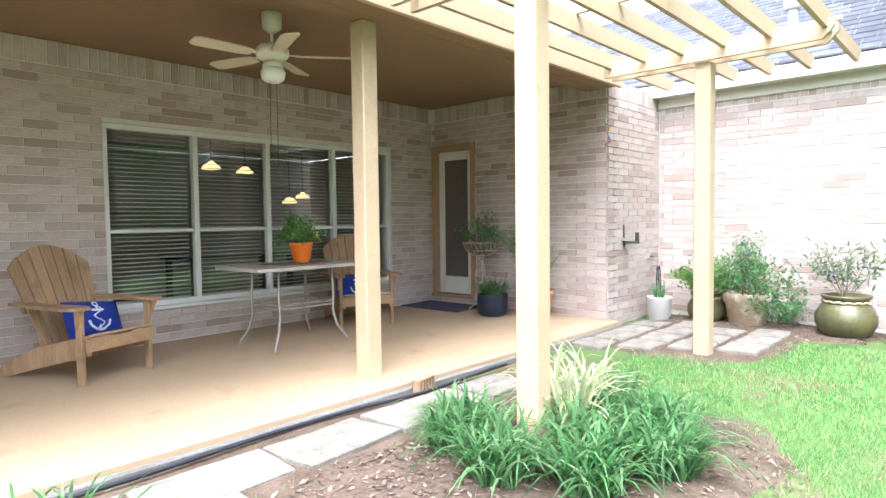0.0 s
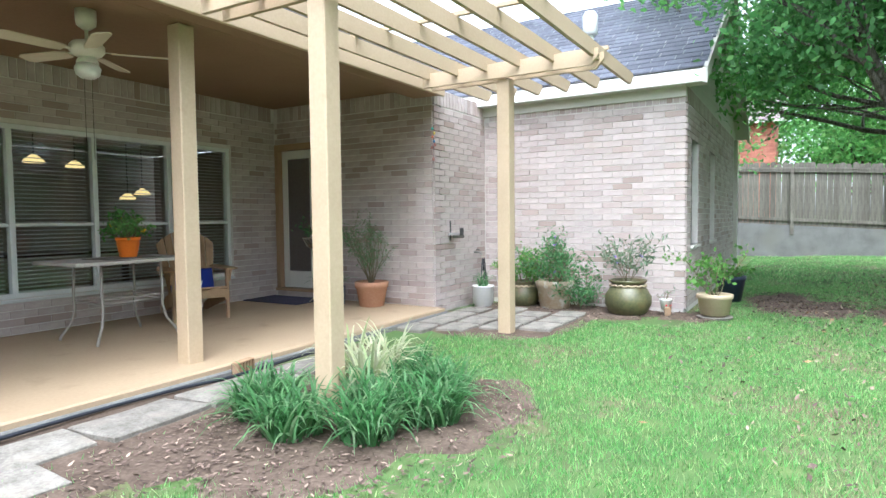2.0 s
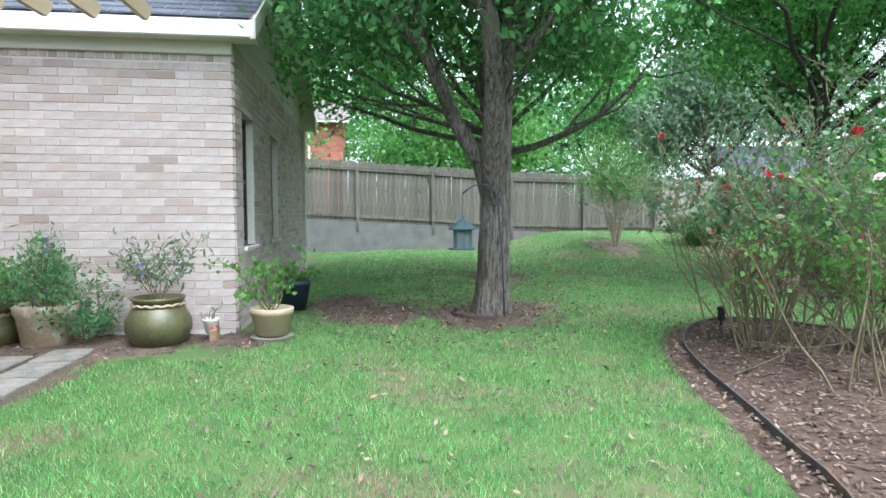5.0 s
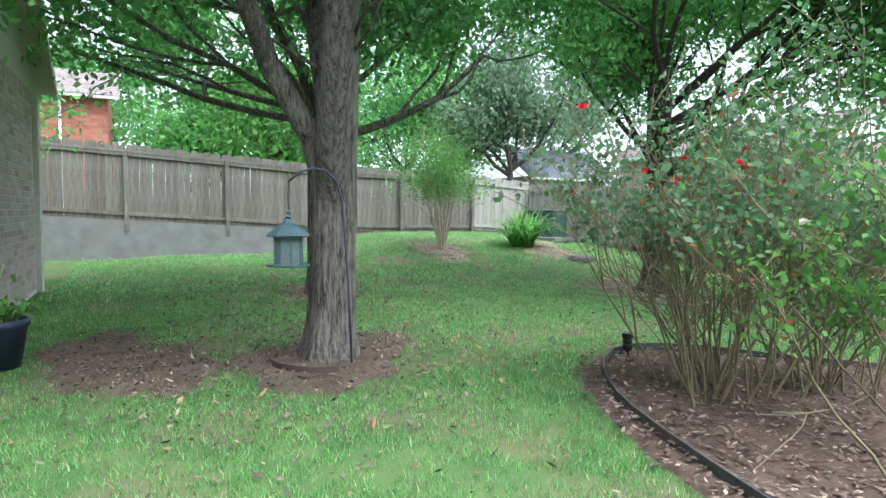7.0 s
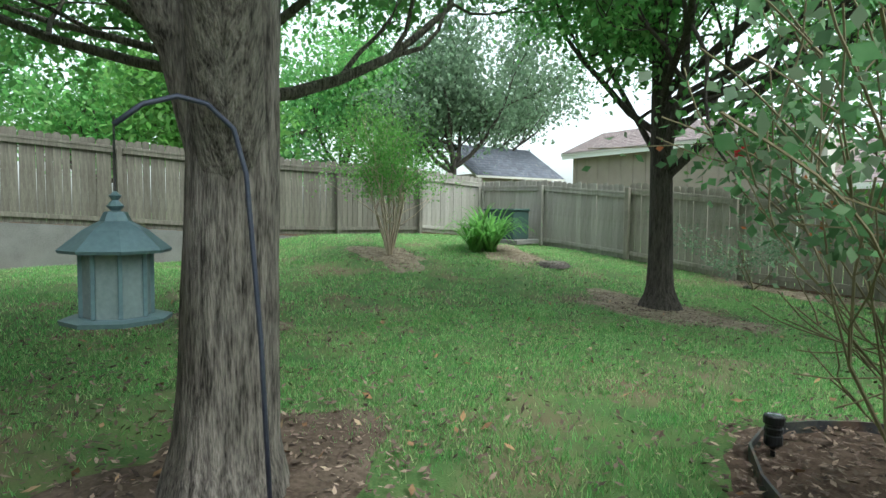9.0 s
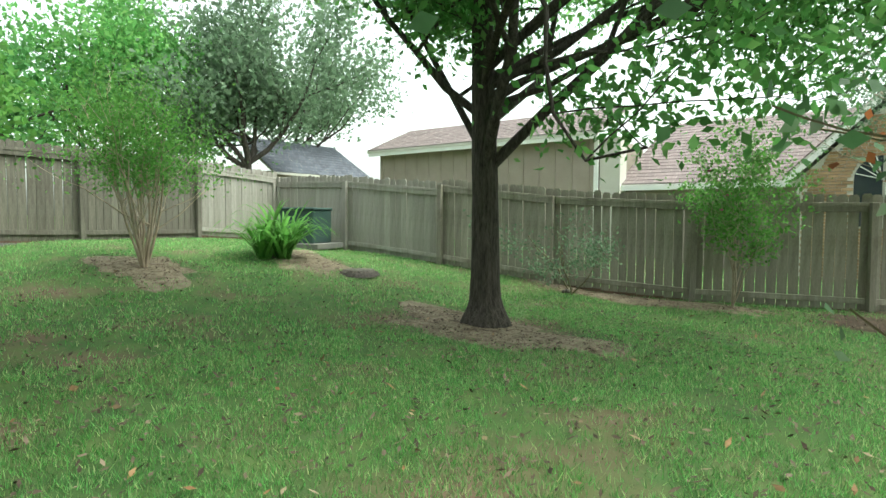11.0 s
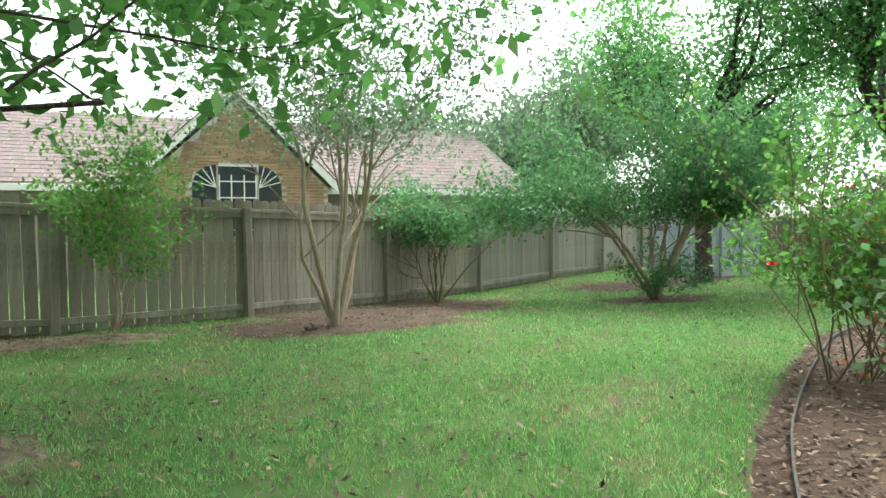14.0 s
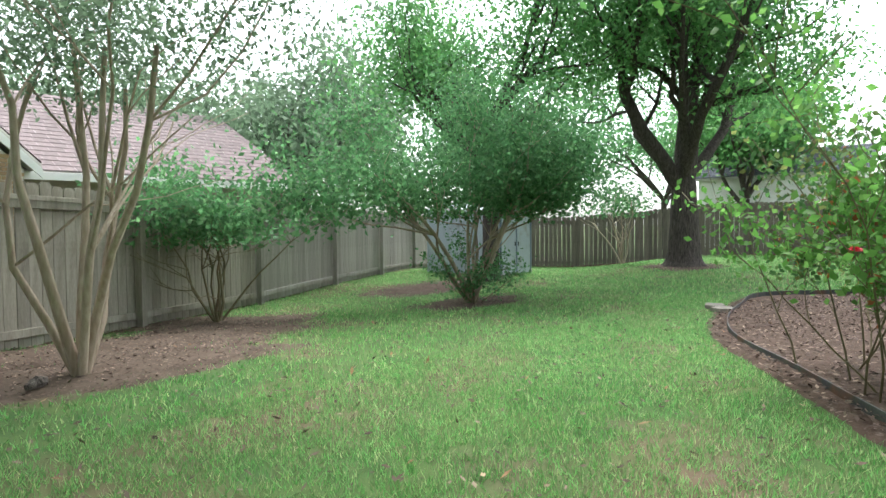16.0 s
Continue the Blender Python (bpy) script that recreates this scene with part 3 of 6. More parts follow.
for x in (-0.7, 0.7):
    for y in (-0.38, 0.38):
        part("leg", Geo().box((x, y, 0.35), (0.07, 0.07, 0.70), 0.006), DARKWOOD, tab)
for x0 in (E1[0], E2[0]):
    w = thing("window_2", pose(x0, EY, 0), "dark screened window in the wing's end wall", "window", kind="structure")
    SCREEN = mat("dark_insect_screen", (0.035, 0.035, 0.04), (0.05, 0.05, 0.055), 30, 0.6)
    ww, zc, zh = E1[1] - E1[0], (EZ[0] + EZ[1]) / 2, EZ[1] - EZ[0]
    g = Geo()
    for x in (0.025, ww - 0.025):
        g.box((x, 0.10, zc), (0.05, 0.06, zh), 0.004)
    for z in (EZ[0] + 0.025, zc, EZ[1] - 0.025):
        g.box((ww / 2, 0.10, z), (ww - 0.1, 0.055, 0.045), 0.004)
    part("window_frame", g, METAL, w)
    part("screen", Geo().box((ww / 2, 0.13, zc), (ww - 0.08, 0.01, zh - 0.08)), SCREEN, w)
    part("window_sill", Geo().box((ww / 2, 0.02, EZ[0] - 0.02), (ww + 0.06, 0.14, 0.04), 0.006), MORTAR, w)

# ---- back door ----
door_1 = thing("door_1", pose(DX, 0, 0), "white glazed back door with dark screen in a brown frame", "door", kind="structure")
dm = (DOOR[0] + DOOR[1]) / 2
for y in (DOOR[0] + 0.04, DOOR[1] - 0.04):
    part("door_frame", Geo().box((0.03, y, (DOOR[2] + DOOR[3]) / 2), (0.12, 0.08, DOOR[3] - DOOR[2]), 0.006), TRIMB, door_1)
part("lintel", Geo().box((0.03, dm, DOOR[3] - 0.045), (0.12, DOOR[1] - DOOR[0] - 0.162, 0.09), 0.006), TRIMB, door_1)
part("threshold", Geo().box((0.02, dm, DOOR[2] - 0.02), (0.16, DOOR[1] - DOOR[0], 0.04), 0.006), TRIMB, door_1)
g = Geo()
dw = DOOR[1] - DOOR[0] - 0.17
for y in (dm - dw / 2 + 0.05, dm + dw / 2 - 0.05):
    g.box((0.06, y, (DOOR[2] + DOOR[3] - 0.09) / 2), (0.04, 0.10, DOOR[3] - DOOR[2] - 0.10), 0.006)
g.box((0.06, dm, DOOR[3] - 0.155), (0.04, dw - 0.2, 0.12), 0.006).box((0.06, dm, DOOR[2] + 0.13), (0.04, dw - 0.2, 0.24), 0.006)
part("leaf", g, DOORW, door_1)
DSC = mat("dark_door_screen", (0.10, 0.085, 0.08), (0.13, 0.11, 0.105), 40, 0.4, spec=0.5)
part("screen", Geo().box((0.065, dm, (DOOR[2] + DOOR[3]) / 2 + 0.02), (0.012, dw - 0.19, DOOR[3] - DOOR[2] - 0.44)), DSC, door_1)
part("handle", Geo().tube([(0.03, DOOR[0] + 0.13, 1.02), (-0.01, DOOR[0] + 0.13, 1.02), (-0.01, DOOR[0] + 0.13, 1.12), (0.03, DOOR[0] + 0.13, 1.12)], 0.008, 6), METAL, door_1, "dark metal pull handle")

# ---- concrete retaining wall and fences ----
FL = [(17.75, -11.65), (17.8, -9.5), (17.65, -7.05), (17.65, -4.7), (17.7, -2.25), (17.7, 0.05), (17.7, 2.5), (17.7, 5.0), (17.7, 7.5), (17.7, 10.0)]
HL = [(17.75, -11.65), (15.05, -11.6), (12.64, -12.0), (10.25, -12.3), (7.85, -12.63), (5.52, -13.32), (3.0, -14.55), (0.49, -15.85), (-2.26, -17.25), (-4.7, -18.4), (-7.15, -19.6), (-9.6, -20.75)]
KL = [(-9.6 - 1.29 * k, -20.75 + 2.02 * k) for k in range(10)]


def wall_top(y):
    return float(np.interp(y, [-8.5, -6.2, -4.7, -2.2, 0.0, 2.3, 10.0], [0.50, 0.54, 0.64, 0.80, 0.92, 1.06, 1.20]))


g = Geo()
for (x0, y0), (x1, y1) in zip(FL[2:], FL[3:]):
    a, b = wall_top(y0), wall_top(y1)
    vs = [(x0 - 0.12, y0, -0.3), (x1 - 0.12, y1, -0.3), (x1 - 0.12, y1, b), (x0 - 0.12, y0, a), (x0 + 0.12, y0, -0.3), (x1 + 0.12, y1, -0.3), (x1 + 0.12, y1, b), (x0 + 0.12, y0, a)]
    g.add(vs, [(1, 0, 3, 2), (4, 5, 6, 7), (3, 7, 6, 2), (0, 4, 7, 3), (5, 1, 2, 6)])
setting("retaining_wall", g, CONCRETE, "stained grey concrete retaining wall under the fence", "wall")


KICK = mat("red_brown_kick_board", (0.12, 0.07, 0.05), (0.20, 0.125, 0.09), 3, 0.9, 0.6, 30, objvar=0.15, stretch=(0.6, 0.6, 6), spots=(3, 0.5, 0.7, (0.08, 0.055, 0.04)))


def fence(pts, label, h, base, gap=0.006, side=1, seed=1, shade=FENCE):
    """Posts, rails and dog-eared pickets along a line; side tells on which side the posts stand."""
    rnd = random.Random(seed)
    f = thing("wooden_fence", pose(0, 0, 0), label, "fence", "back yard fences")
    w = 0.138
    pks = []
    for v in range(4):
        hh = h + (v - 1.5) * 0.012
        g = Geo().prism([(-w / 2, 0), (w / 2, 0), (w / 2, hh - 0.035), (w / 2 - 0.03, hh), (-w / 2 + 0.03, hh), (-w / 2, hh - 0.035)], -0.009, 0.009)
        g.v = [(p[0], -p[2], p[1]) for p in g.v]
        pks.append(g.mesh("picket", shade))
    post = Geo().box((0, 0, h / 2 - 0.20), (0.095, 0.095, h + 0.16), 0.006).mesh("post", shade)
    count = 0
    rest = Geo()
    for (x0, y0), (x1, y1) in zip(pts, pts[1:]):
        d = Vector((x1 - x0, y1 - y0))
        L, a = d.length, math.degrees(math.atan2(d.y, d.x))
        nx, ny = -d.y / L * side, d.x / L * side
        za, zb = base(x0, y0), base(x1, y1)
        part("post", post, shade, f, m=pose(x0 + nx * 0.10, y0 + ny * 0.10, za, rnd.uniform(-0.6, 0.6), rnd.uniform(-0.6, 0.6), a))
        tilt = math.degrees(math.atan2(zb - za, L))
        for z in (0.16, h - 0.22):
            part("rail", Geo().box((L / 2, 0, 0), (L - 0.1, 0.04, 0.088), 0.004), shade, f, m=pose(x0 + nx * 0.032, y0 + ny * 0.032, za + z, 0, -tilt, a))
        part("cap_rail", Geo().box((L / 2, 0, 0), (L, 0.03, 0.055), 0.004), shade, f, m=pose(x0 + nx * 0.045, y0 + ny * 0.045, za + h - 0.15, 0, -tilt, a))
        part("kick_board", Geo().box((L / 2, 0, 0), (L - 0.1, 0.02, 0.14), 0.004), KICK, f, m=pose(x0 - nx * 0.012, y0 - ny * 0.012, za - 0.03, 0, -tilt, a))
        n = round(L / (w + gap))
        for k in range(n):
            s = (k + 0.5) / n
            x, y = x0 + d.x * s, y0 + d.y * s
            part("picket", pks[rnd.randrange(4)], shade, f, m=pose(x, y, za + (zb - za) * s + rnd.uniform(0.0, 0.02), 0, rnd.uniform(-0.5, 0.5), a + rnd.uniform(-1, 1)))
            count += 1
    return f


FENCE_L = mat("pale_weathered_fence_wood", (0.26, 0.24, 0.21), (0.38, 0.355, 0.32), 3, 0.9, 0.7, 30, objvar=0.14, stretch=(6, 6, 0.6), spots=(2.2, 0.55, 0.78, (0.18, 0.155, 0.13)))
fence(HL[2:8], "weathered grey-brown wooden picket fence with gaps", 1.75, gz, 0.010, -1, 2)
fence(HL[:3], "pale weathered wooden picket fence by the far corner", 1.66, gz, 0.004, -1, 5, FENCE_L)
fence(HL[7:], "pale weathered wooden picket fence running to the shed", 1.70, gz, 0.004, -1, 6, FENCE_L)
fence(FL[:2], "pale weathered wooden picket fence in the far corner", 1.70, lambda x, y: gz(x, y) + 0.06, 0.004, 1, 3, FENCE_L)
# brown-grey wood, darkened: tree shade on this stretch is put into the colour
FENCE_SHADED = mat("shaded_brown_grey_fence_wood", (0.095, 0.085, 0.07), (0.185, 0.17, 0.14), 3, 0.9, 0.7, 30, objvar=0.18, stretch=(6, 6, 0.6), spots=(2.2, 0.5, 0.72, (0.10, 0.085, 0.07)))
fence(FL[1:], "weathered grey wooden picket fence on a concrete wall", 1.80, lambda x, y: max(wall_top(y), gz(x, y) if y < -6.5 else 0), 0.006, 1, 3, FENCE_SHADED)
FENCE_D = mat("dark_weathered_fence_wood", (0.10, 0.085, 0.07), (0.18, 0.155, 0.13), 3, 0.9, 0.7, 30, objvar=0.2, stretch=(6, 6, 0.6))
fence(KL, "dark weathered wooden picket fence with gaps", 1.72, gz, 0.016, 1, 4, FENCE_D)

# ---- plants ----
def leaf_mesh(name, C, size, material, rnd, aspect=0.5, droop=0.3):
    """Many small folded leaves, one four-cornered blade each, round the given centres."""
    n = len(C)
    D = rnd.normal(size=(n, 3))
    D[:, 2] -= droop
    D /= np.linalg.norm(D, axis=1)[:, None]
    U = rnd.normal(size=(n, 3))
    W = np.cross(D, U)
    W /= np.linalg.norm(W, axis=1)[:, None] + 1e-9
    N = np.cross(D, W)
    s = size * rnd.uniform(0.6, 1.3, n)[:, None]
    V = np.stack([C - D * s * 0.5, C + W * s * aspect * 0.5 + N * s * 0.08, C + D * s * 0.5, C - W * s * aspect * 0.5 + N * s * 0.08], 1).reshape(-1, 3)
    me = bpy.data.meshes.new(name)
    me.vertices.add(4 * n), me.loops.add(4 * n), me.polygons.add(n)
    me.vertices.foreach_set("co", V.astype(np.float32).ravel())
    me.loops.foreach_set("vertex_index", np.arange(4 * n, dtype=np.int32))
    me.polygons.foreach_set("loop_start", np.arange(0, 4 * n, 4, dtype=np.int32))
    me.polygons.foreach_set("loop_total", np.full(n, 4, dtype=np.int32))
    me.materials.append(material)
    me.update(calc_edges=True)
    return me


def grow(g, tips, p, d, L, r, depth, rnd, up=0.15, wander=0.22, kids=(3, 5), spread_a=0.75, shrink=0.62, seg=5, low=-1.0):
    pts, rad = [p.copy()], [r]
    for k in range(seg):
        d = (d + Vector((rnd.gauss(0, wander), rnd.gauss(0, wander), rnd.gauss(0, wander * 0.6) + up))).normalized()
        if p.z < low:
            d = Vector((d.x, d.y, max(d.z, 0.12))).normalized()
        p = p + d * (L / seg)
        pts.append(p.copy())
        rad.append(max(0.003, r * (1 - 0.55 * (k + 1) / seg)))
    g.tube(pts, rad, 9 if r > 0.06 else 6 if r > 0.02 else 4, False)
    if depth == 0:
        tips.extend(pts[1:])
        return
    if depth == 1:
        tips.extend(pts[2:])
    if depth == 2 and L > 1.5:
        tips.extend(pts[4:])
    for _ in range(rnd.randint(*kids)):
        i = rnd.randint(2, seg)
        q = (d + Vector((rnd.gauss(0, spread_a), rnd.gauss(0, spread_a), rnd.gauss(0, spread_a * 0.5)))).normalized()
        grow(g, tips, pts[i], q, L * shrink * rnd.uniform(0.75, 1.2), max(0.004, rad[i] * 0.62), depth - 1, rnd, up, wander, kids, spread_a, shrink, seg, low)


def foliage(tips, count, sigma, rnd, zmin=None):
    P = np.array([tuple(t) for t in tips])
    C = P[rnd.integers(0, len(P), count)] + rnd.normal(size=(count, 3)) * np.array([sigma, sigma, sigma * 0.7])
    if zmin is not None:
        C = C[C[:, 2] > zmin + rnd.uniform(0, 0.5, len(C))]
    return C


def tree(x, y, label, bark, leaves, trunk, limbs, depth, count, size, sigma, seed, lean=(0, 0), up=0.12, zmin=None, kids=(3, 4), flare=1.35, category="tree", group="", shrink=0.62, wander=0.2, aspect=0.55, name="tree"):
    """trunk: radius and height of the fork; limbs: (heading in degrees, pitch in degrees, length, radius, height of start)."""
    rnd, nr = random.Random(seed), np.random.default_rng(seed)
    z0 = gz(x, y)
    t = thing(name, pose(x, y, z0 - 0.03), label, category, group)
    r, h = trunk
    g, tips = Geo(), []
    if r > 0:
        n = 14
        prof = [(r * (1 - 0.3 * k / 12) * (1 + (flare - 1) * math.exp(-9 * (k / 12) ** 0.8 * h / 2.2)), h * k / 12) for k in range(13)]
        prof = [(prof[int(u)][0] + (prof[min(12, int(u) + 1)][0] - prof[int(u)][0]) * (u - int(u)), h * u / 12) for u in [q * 0.3 for q in range(41)]]
        vs, fs = [], []
        m = 78
        for q, z in prof:
            for k in range(m):
                a = 2 * math.pi * k / m
                w = q * (1 + 0.05 * math.sin(5 * a + seed) * math.exp(-2.5 * z) + 0.03 * math.sin(3 * a + 2 * z) + 0.045 * abs(math.sin(11 * a + 1.1 * math.sin(2.6 * z + 2 * a) + 0.7 * math.sin(7.3 * z))) * (0.7 + 0.3 * math.sin(9 * z + 5 * a)) + rnd.uniform(-0.008, 0.008))
                vs.append((w * math.cos(a) + lean[0] * z / h, w * math.sin(a) + lean[1] * z / h, z))
        for i in range(40):
            for k in range(m):
                fs.append((i * m + k, i * m + (k + 1) % m, (i + 1) * m + (k + 1) % m, (i + 1) * m + k))
        g.add(vs, fs)
        part("trunk", g, bark, t, smooth=True)
        g = Geo()
    for a, pitch, L, lr, hz in limbs:
        a, pitch = math.radians(a), math.radians(pitch)
        d = Vector((math.cos(a) * math.cos(pitch), math.sin(a) * math.cos(pitch), math.sin(pitch)))
        f = hz / h if h else 0
        st = Vector((lean[0] * f, lean[1] * f, hz)) + Vector((d.x, d.y, 0)) * (r * 0.3 if r else rnd.uniform(0, 0.08))
        lg = Geo()
        grow(lg, tips, st, d, L, lr, depth, rnd, up, wander, kids, 0.7, shrink, 5, zmin + 0.5 if r > 0.1 and zmin else -1.0)
        part("limb", lg, bark, t, smooth=True)
    C = foliage(tips, count, sigma, nr, zmin)
    ob = part("crown", leaf_mesh("crown", C, size, leaves, nr, aspect), leaves, t)
    tagged(ob, "uneven leafy crown with gaps", kind="stuff")
    return t


def ring_limbs(n, pitch, L, r, h, seed, dp=12, dh=0.3):
    q = random.Random(seed)
    return [(360 * k / n + q.uniform(-20, 20), pitch + q.uniform(-dp, dp), L * q.uniform(0.8, 1.15), r * q.uniform(0.8, 1.1), h + q.uniform(-dh, dh)) for k in range(n)]


tree(*T1, "large shade tree with furrowed grey-brown bark, several upright limbs", BARK, LEAF_T1, (0.185, 3.0),
     [(61, 77, 3.0, 0.105, 1.15), (85, 85, 3.4, 0.135, 1.2), (15, 80, 3.2, 0.10, 1.55), (235, 76, 3.0, 0.12, 2.6), (300, 62, 3.2, 0.08, 2.6), (150, 58, 2.8, 0.06, 2.6), (10, 45, 3.0, 0.045, 2.8), (190, 48, 2.6, 0.04, 2.9), (-35, 42, 3.0, 0.045, 2.8), (90, 42, 2.0, 0.035, 2.7), (130, 45, 2.2, 0.035, 2.8), (40, 42, 2.4, 0.035, 2.8), (250, 40, 2.6, 0.035, 2.8), (-70, 40, 2.8, 0.04, 2.8), (165, 20, 1.6, 0.018, 2.3), (215, 18, 1.6, 0.018, 2.3), (-20, 14, 1.8, 0.018, 2.3), (75, 20, 1.3, 0.018, 2.2)],
     3, 52000, 0.10, 0.28, 21, (-0.05, -0.10), 0.10, 1.75, (3, 4))
tree(*T3, "shade tree with grey bark and a long bent low limb", BARK, LEAF_T2, (0.15, 2.6),
     [(70, 66, 3.2, 0.09, 2.5), (190, 62, 3.0, 0.08, 2.5), (310, 55, 3.0, 0.07, 2.4), (-100, 0, 3.2, 0.075, 2.2), (20, 36, 2.8, 0.05, 2.5), (130, 34, 2.8, 0.05, 2.4), (240, 26, 2.6, 0.05, 2.5), (75, 14, 3.6, 0.055, 2.4), (105, 20, 3.4, 0.05, 2.5), (50, 24, 3.4, 0.05, 2.5)],
     3, 46000, 0.12, 0.28, 35, (0.05, 0.0), 0.08, 2.0, (3, 4))
tree(*T2, "dark-barked shade tree with a broad low crown on the lawn", BARK_D, LEAF_T2, (0.165, 3.6),
     [(80, 74, 3.0, 0.10, 3.4), (150, 44, 3.2, 0.07, 1.85), (-160, 30, 4.2, 0.065, 1.8), (-100, 38, 3.0, 0.06, 2.3), (-20, 48, 2.8, 0.055, 1.75), (40, 34, 2.6, 0.05, 2.4), (-165, 20, 4.2, 0.05, 2.6), (-130, 26, 3.8, 0.05, 2.8), (115, 16, 2.8, 0.045, 2.6), (200, 40, 2.8, 0.05, 3.0), (-60, 30, 2.8, 0.045, 2.9), (196, 4, 3.4, 0.04, 2.5), (160, 10, 3.4, 0.04, 2.5), (-175, 14, 4.4, 0.05, 2.7), (140, 12, 4.4, 0.05, 2.8), (175, 22, 4.8, 0.055, 2.9), (-150, 12, 4.6, 0.05, 2.8)],
     3, 92000, 0.105, 0.30, 22, (0.05, 0.05), 0.06, 1.5, (3, 4), 1.9)
tree(*MY, "multi-stemmed bright green shrub tree with thin stems", BARK_C, LEAF_Y, (0, 0), ring_limbs(11, 70, 1.5, 0.024, 0.0, 3, 10, 0.0), 2, 11000, 0.06, 0.26, 23, up=0.10, zmin=1.0, kids=(2, 4), wander=0.10)
tree(*CR, "crepe myrtle with pale smooth forking stems and thin foliage", BARK_C, LEAF_G, (0, 0),
     [(20, 76, 2.8, 0.047, 0), (75, 68, 2.7, 0.040, 0), (140, 72, 2.8, 0.043, 0), (200, 68, 2.6, 0.040, 0), (255, 76, 2.9, 0.043, 0), (320, 66, 2.6, 0.036, 0)],
     2, 25000, 0.06, 0.38, 24, up=0.10, zmin=2.2, kids=(2, 3), wander=0.13, shrink=0.75)
tree(*BB, "large many-stemmed dark green tree at the lawn's end", BARK_C, LEAF_B, (0, 0), ring_limbs(9, 76, 2.2, 0.045, 0.0, 5, 7, 0.0), 2, 42000, 0.08, 0.29, 25, up=0.06, zmin=1.35, kids=(3, 4), wander=0.14, shrink=0.60)
tree(BB[0], BB[1] + 0.1, "young leafy suckers round the stems", TWIG, LEAF_B, (0, 0), ring_limbs(7, 55, 0.8, 0.012, 0.0, 6, 15, 0.0), 1, 1500, 0.07, 0.12, 26, up=0.08, kids=(2, 3), category="shrub", name="shrub")
tree(2.1, -14.1, "rounded dark green shrub on thin stems by the fence", TWIG, LEAF_B, (0, 0), ring_limbs(8, 70, 1.4, 0.022, 0.0, 7, 14, 0.0), 2, 12000, 0.09, 0.24, 27, up=0.06, zmin=1.0, kids=(2, 4), category="shrub", name="shrub")
tree(7.1, -12.08, "slim bright green flowering shrub by the fence", BARK_C, LEAF_Y, (0.022, 0.7), ring_limbs(8, 76, 1.25, 0.014, 0.30, 8, 10, 0.25), 2, 5200, 0.065, 0.12, 28, up=0.14, kids=(2, 4), category="shrub", name="shrub", flare=1.1)
tree(9.55, -11.7, "thin leaning sapling with sparse pale leaves", TWIG, LEAF_G, (0, 0), [(110, 45, 1.2, 0.016, 0), (150, 30, 1.0, 0.012, 0.05), (60, 70, 1.3, 0.014, 0.0)], 2, 1500, 0.06, 0.12, 29, up=0.03, kids=(2, 3), category="sapling", name="sapling")
tree(*OAK, "massive old oak with spreading limbs by the dark fence", BARK_D, LEAF_T1, (0.38, 2.2),
     [(90, 62, 4.6, 0.22, 2.0), (200, 60, 4.6, 0.2, 2.0), (320, 58, 4.6, 0.2, 1.9), (30, 32, 4.4, 0.15, 2.2), (140, 30, 4.4, 0.15, 2.2), (260, 34, 4.0, 0.14, 2.2), (0, 48, 4.6, 0.15, 2.2)],
     3, 42000, 0.13, 0.5, 30, up=0.10, zmin=2.9, flare=1.5)
tree(-5.2, -15.0, "tall straight-trunked tree beside the metal shed", BARK_D, LEAF_T1, (0.2, 3.4), ring_limbs(8, 42, 3.2, 0.09, 3.4, 9, 18, 0.7), 2, 22000, 0.12, 0.5, 31, up=0.08, zmin=2.8, flare=1.2)
tree(-9.65, -13.8, "small bare-stemmed myrtle before the dark fence", BARK_C, LEAF_B, (0, 0), ring_limbs(6, 72, 1.8, 0.03, 0.0, 10, 8, 0.0), 1, 3000, 0.12, 0.3, 32, up=0.08, zmin=1.3)

# trees beyond the fences
FAR = [(27.5, -17.2, 9.5, LEAF_G, 15000), (30, -8, 6.5, LEAF_T1, 11000), (30, -2.5, 6.5, LEAF_T2, 11000), (34, 3, 8, LEAF_T1, 11000), (33, -23, 10, LEAF_G, 13000), (31, -13, 8.5, LEAF_T2, 12000),
       (-7, -25, 6.5, LEAF_G, 10000), (-15, -22, 7, LEAF_B, 10000), (-22, -14, 7, LEAF_T1, 10000), (-25, -5, 7, LEAF_B, 10000), (-2, -29, 6, LEAF_G, 8000), (-12, -30, 8, LEAF_G, 9000), (-19, 3, 6, LEAF_T1, 8000), (20, 13, 7.5, LEAF_T1, 9000), (23.5, -5.0, 5.0, LEAF_Y, 9000), (-28, -20, 9, LEAF_B, 9000)]
for k, (x, y, h, lf, n) in enumerate(FAR):
    tree(x, y, "leafy garden tree beyond the fence", BARK_D, lf, (0.2, h * 0.32), ring_limbs(7, 48, h * 0.5, 0.11, h * 0.3, 40 + k, 18, 0.3), 2, n, 0.26, 0.6, 60 + k, up=0.10, zmin=1.5, group="trees beyond the fences")
# a tall tree that stands behind the house, seen over its roof
tree(3.5, 16.5, "tall leafy tree rising behind the house roof", BARK_D, LEAF_T2, (0.25, 3.0), ring_limbs(8, 55, 4.0, 0.13, 2.8, 77, 15, 0.4), 2, 11000, 0.26, 0.7, 99, zmin=3.0)

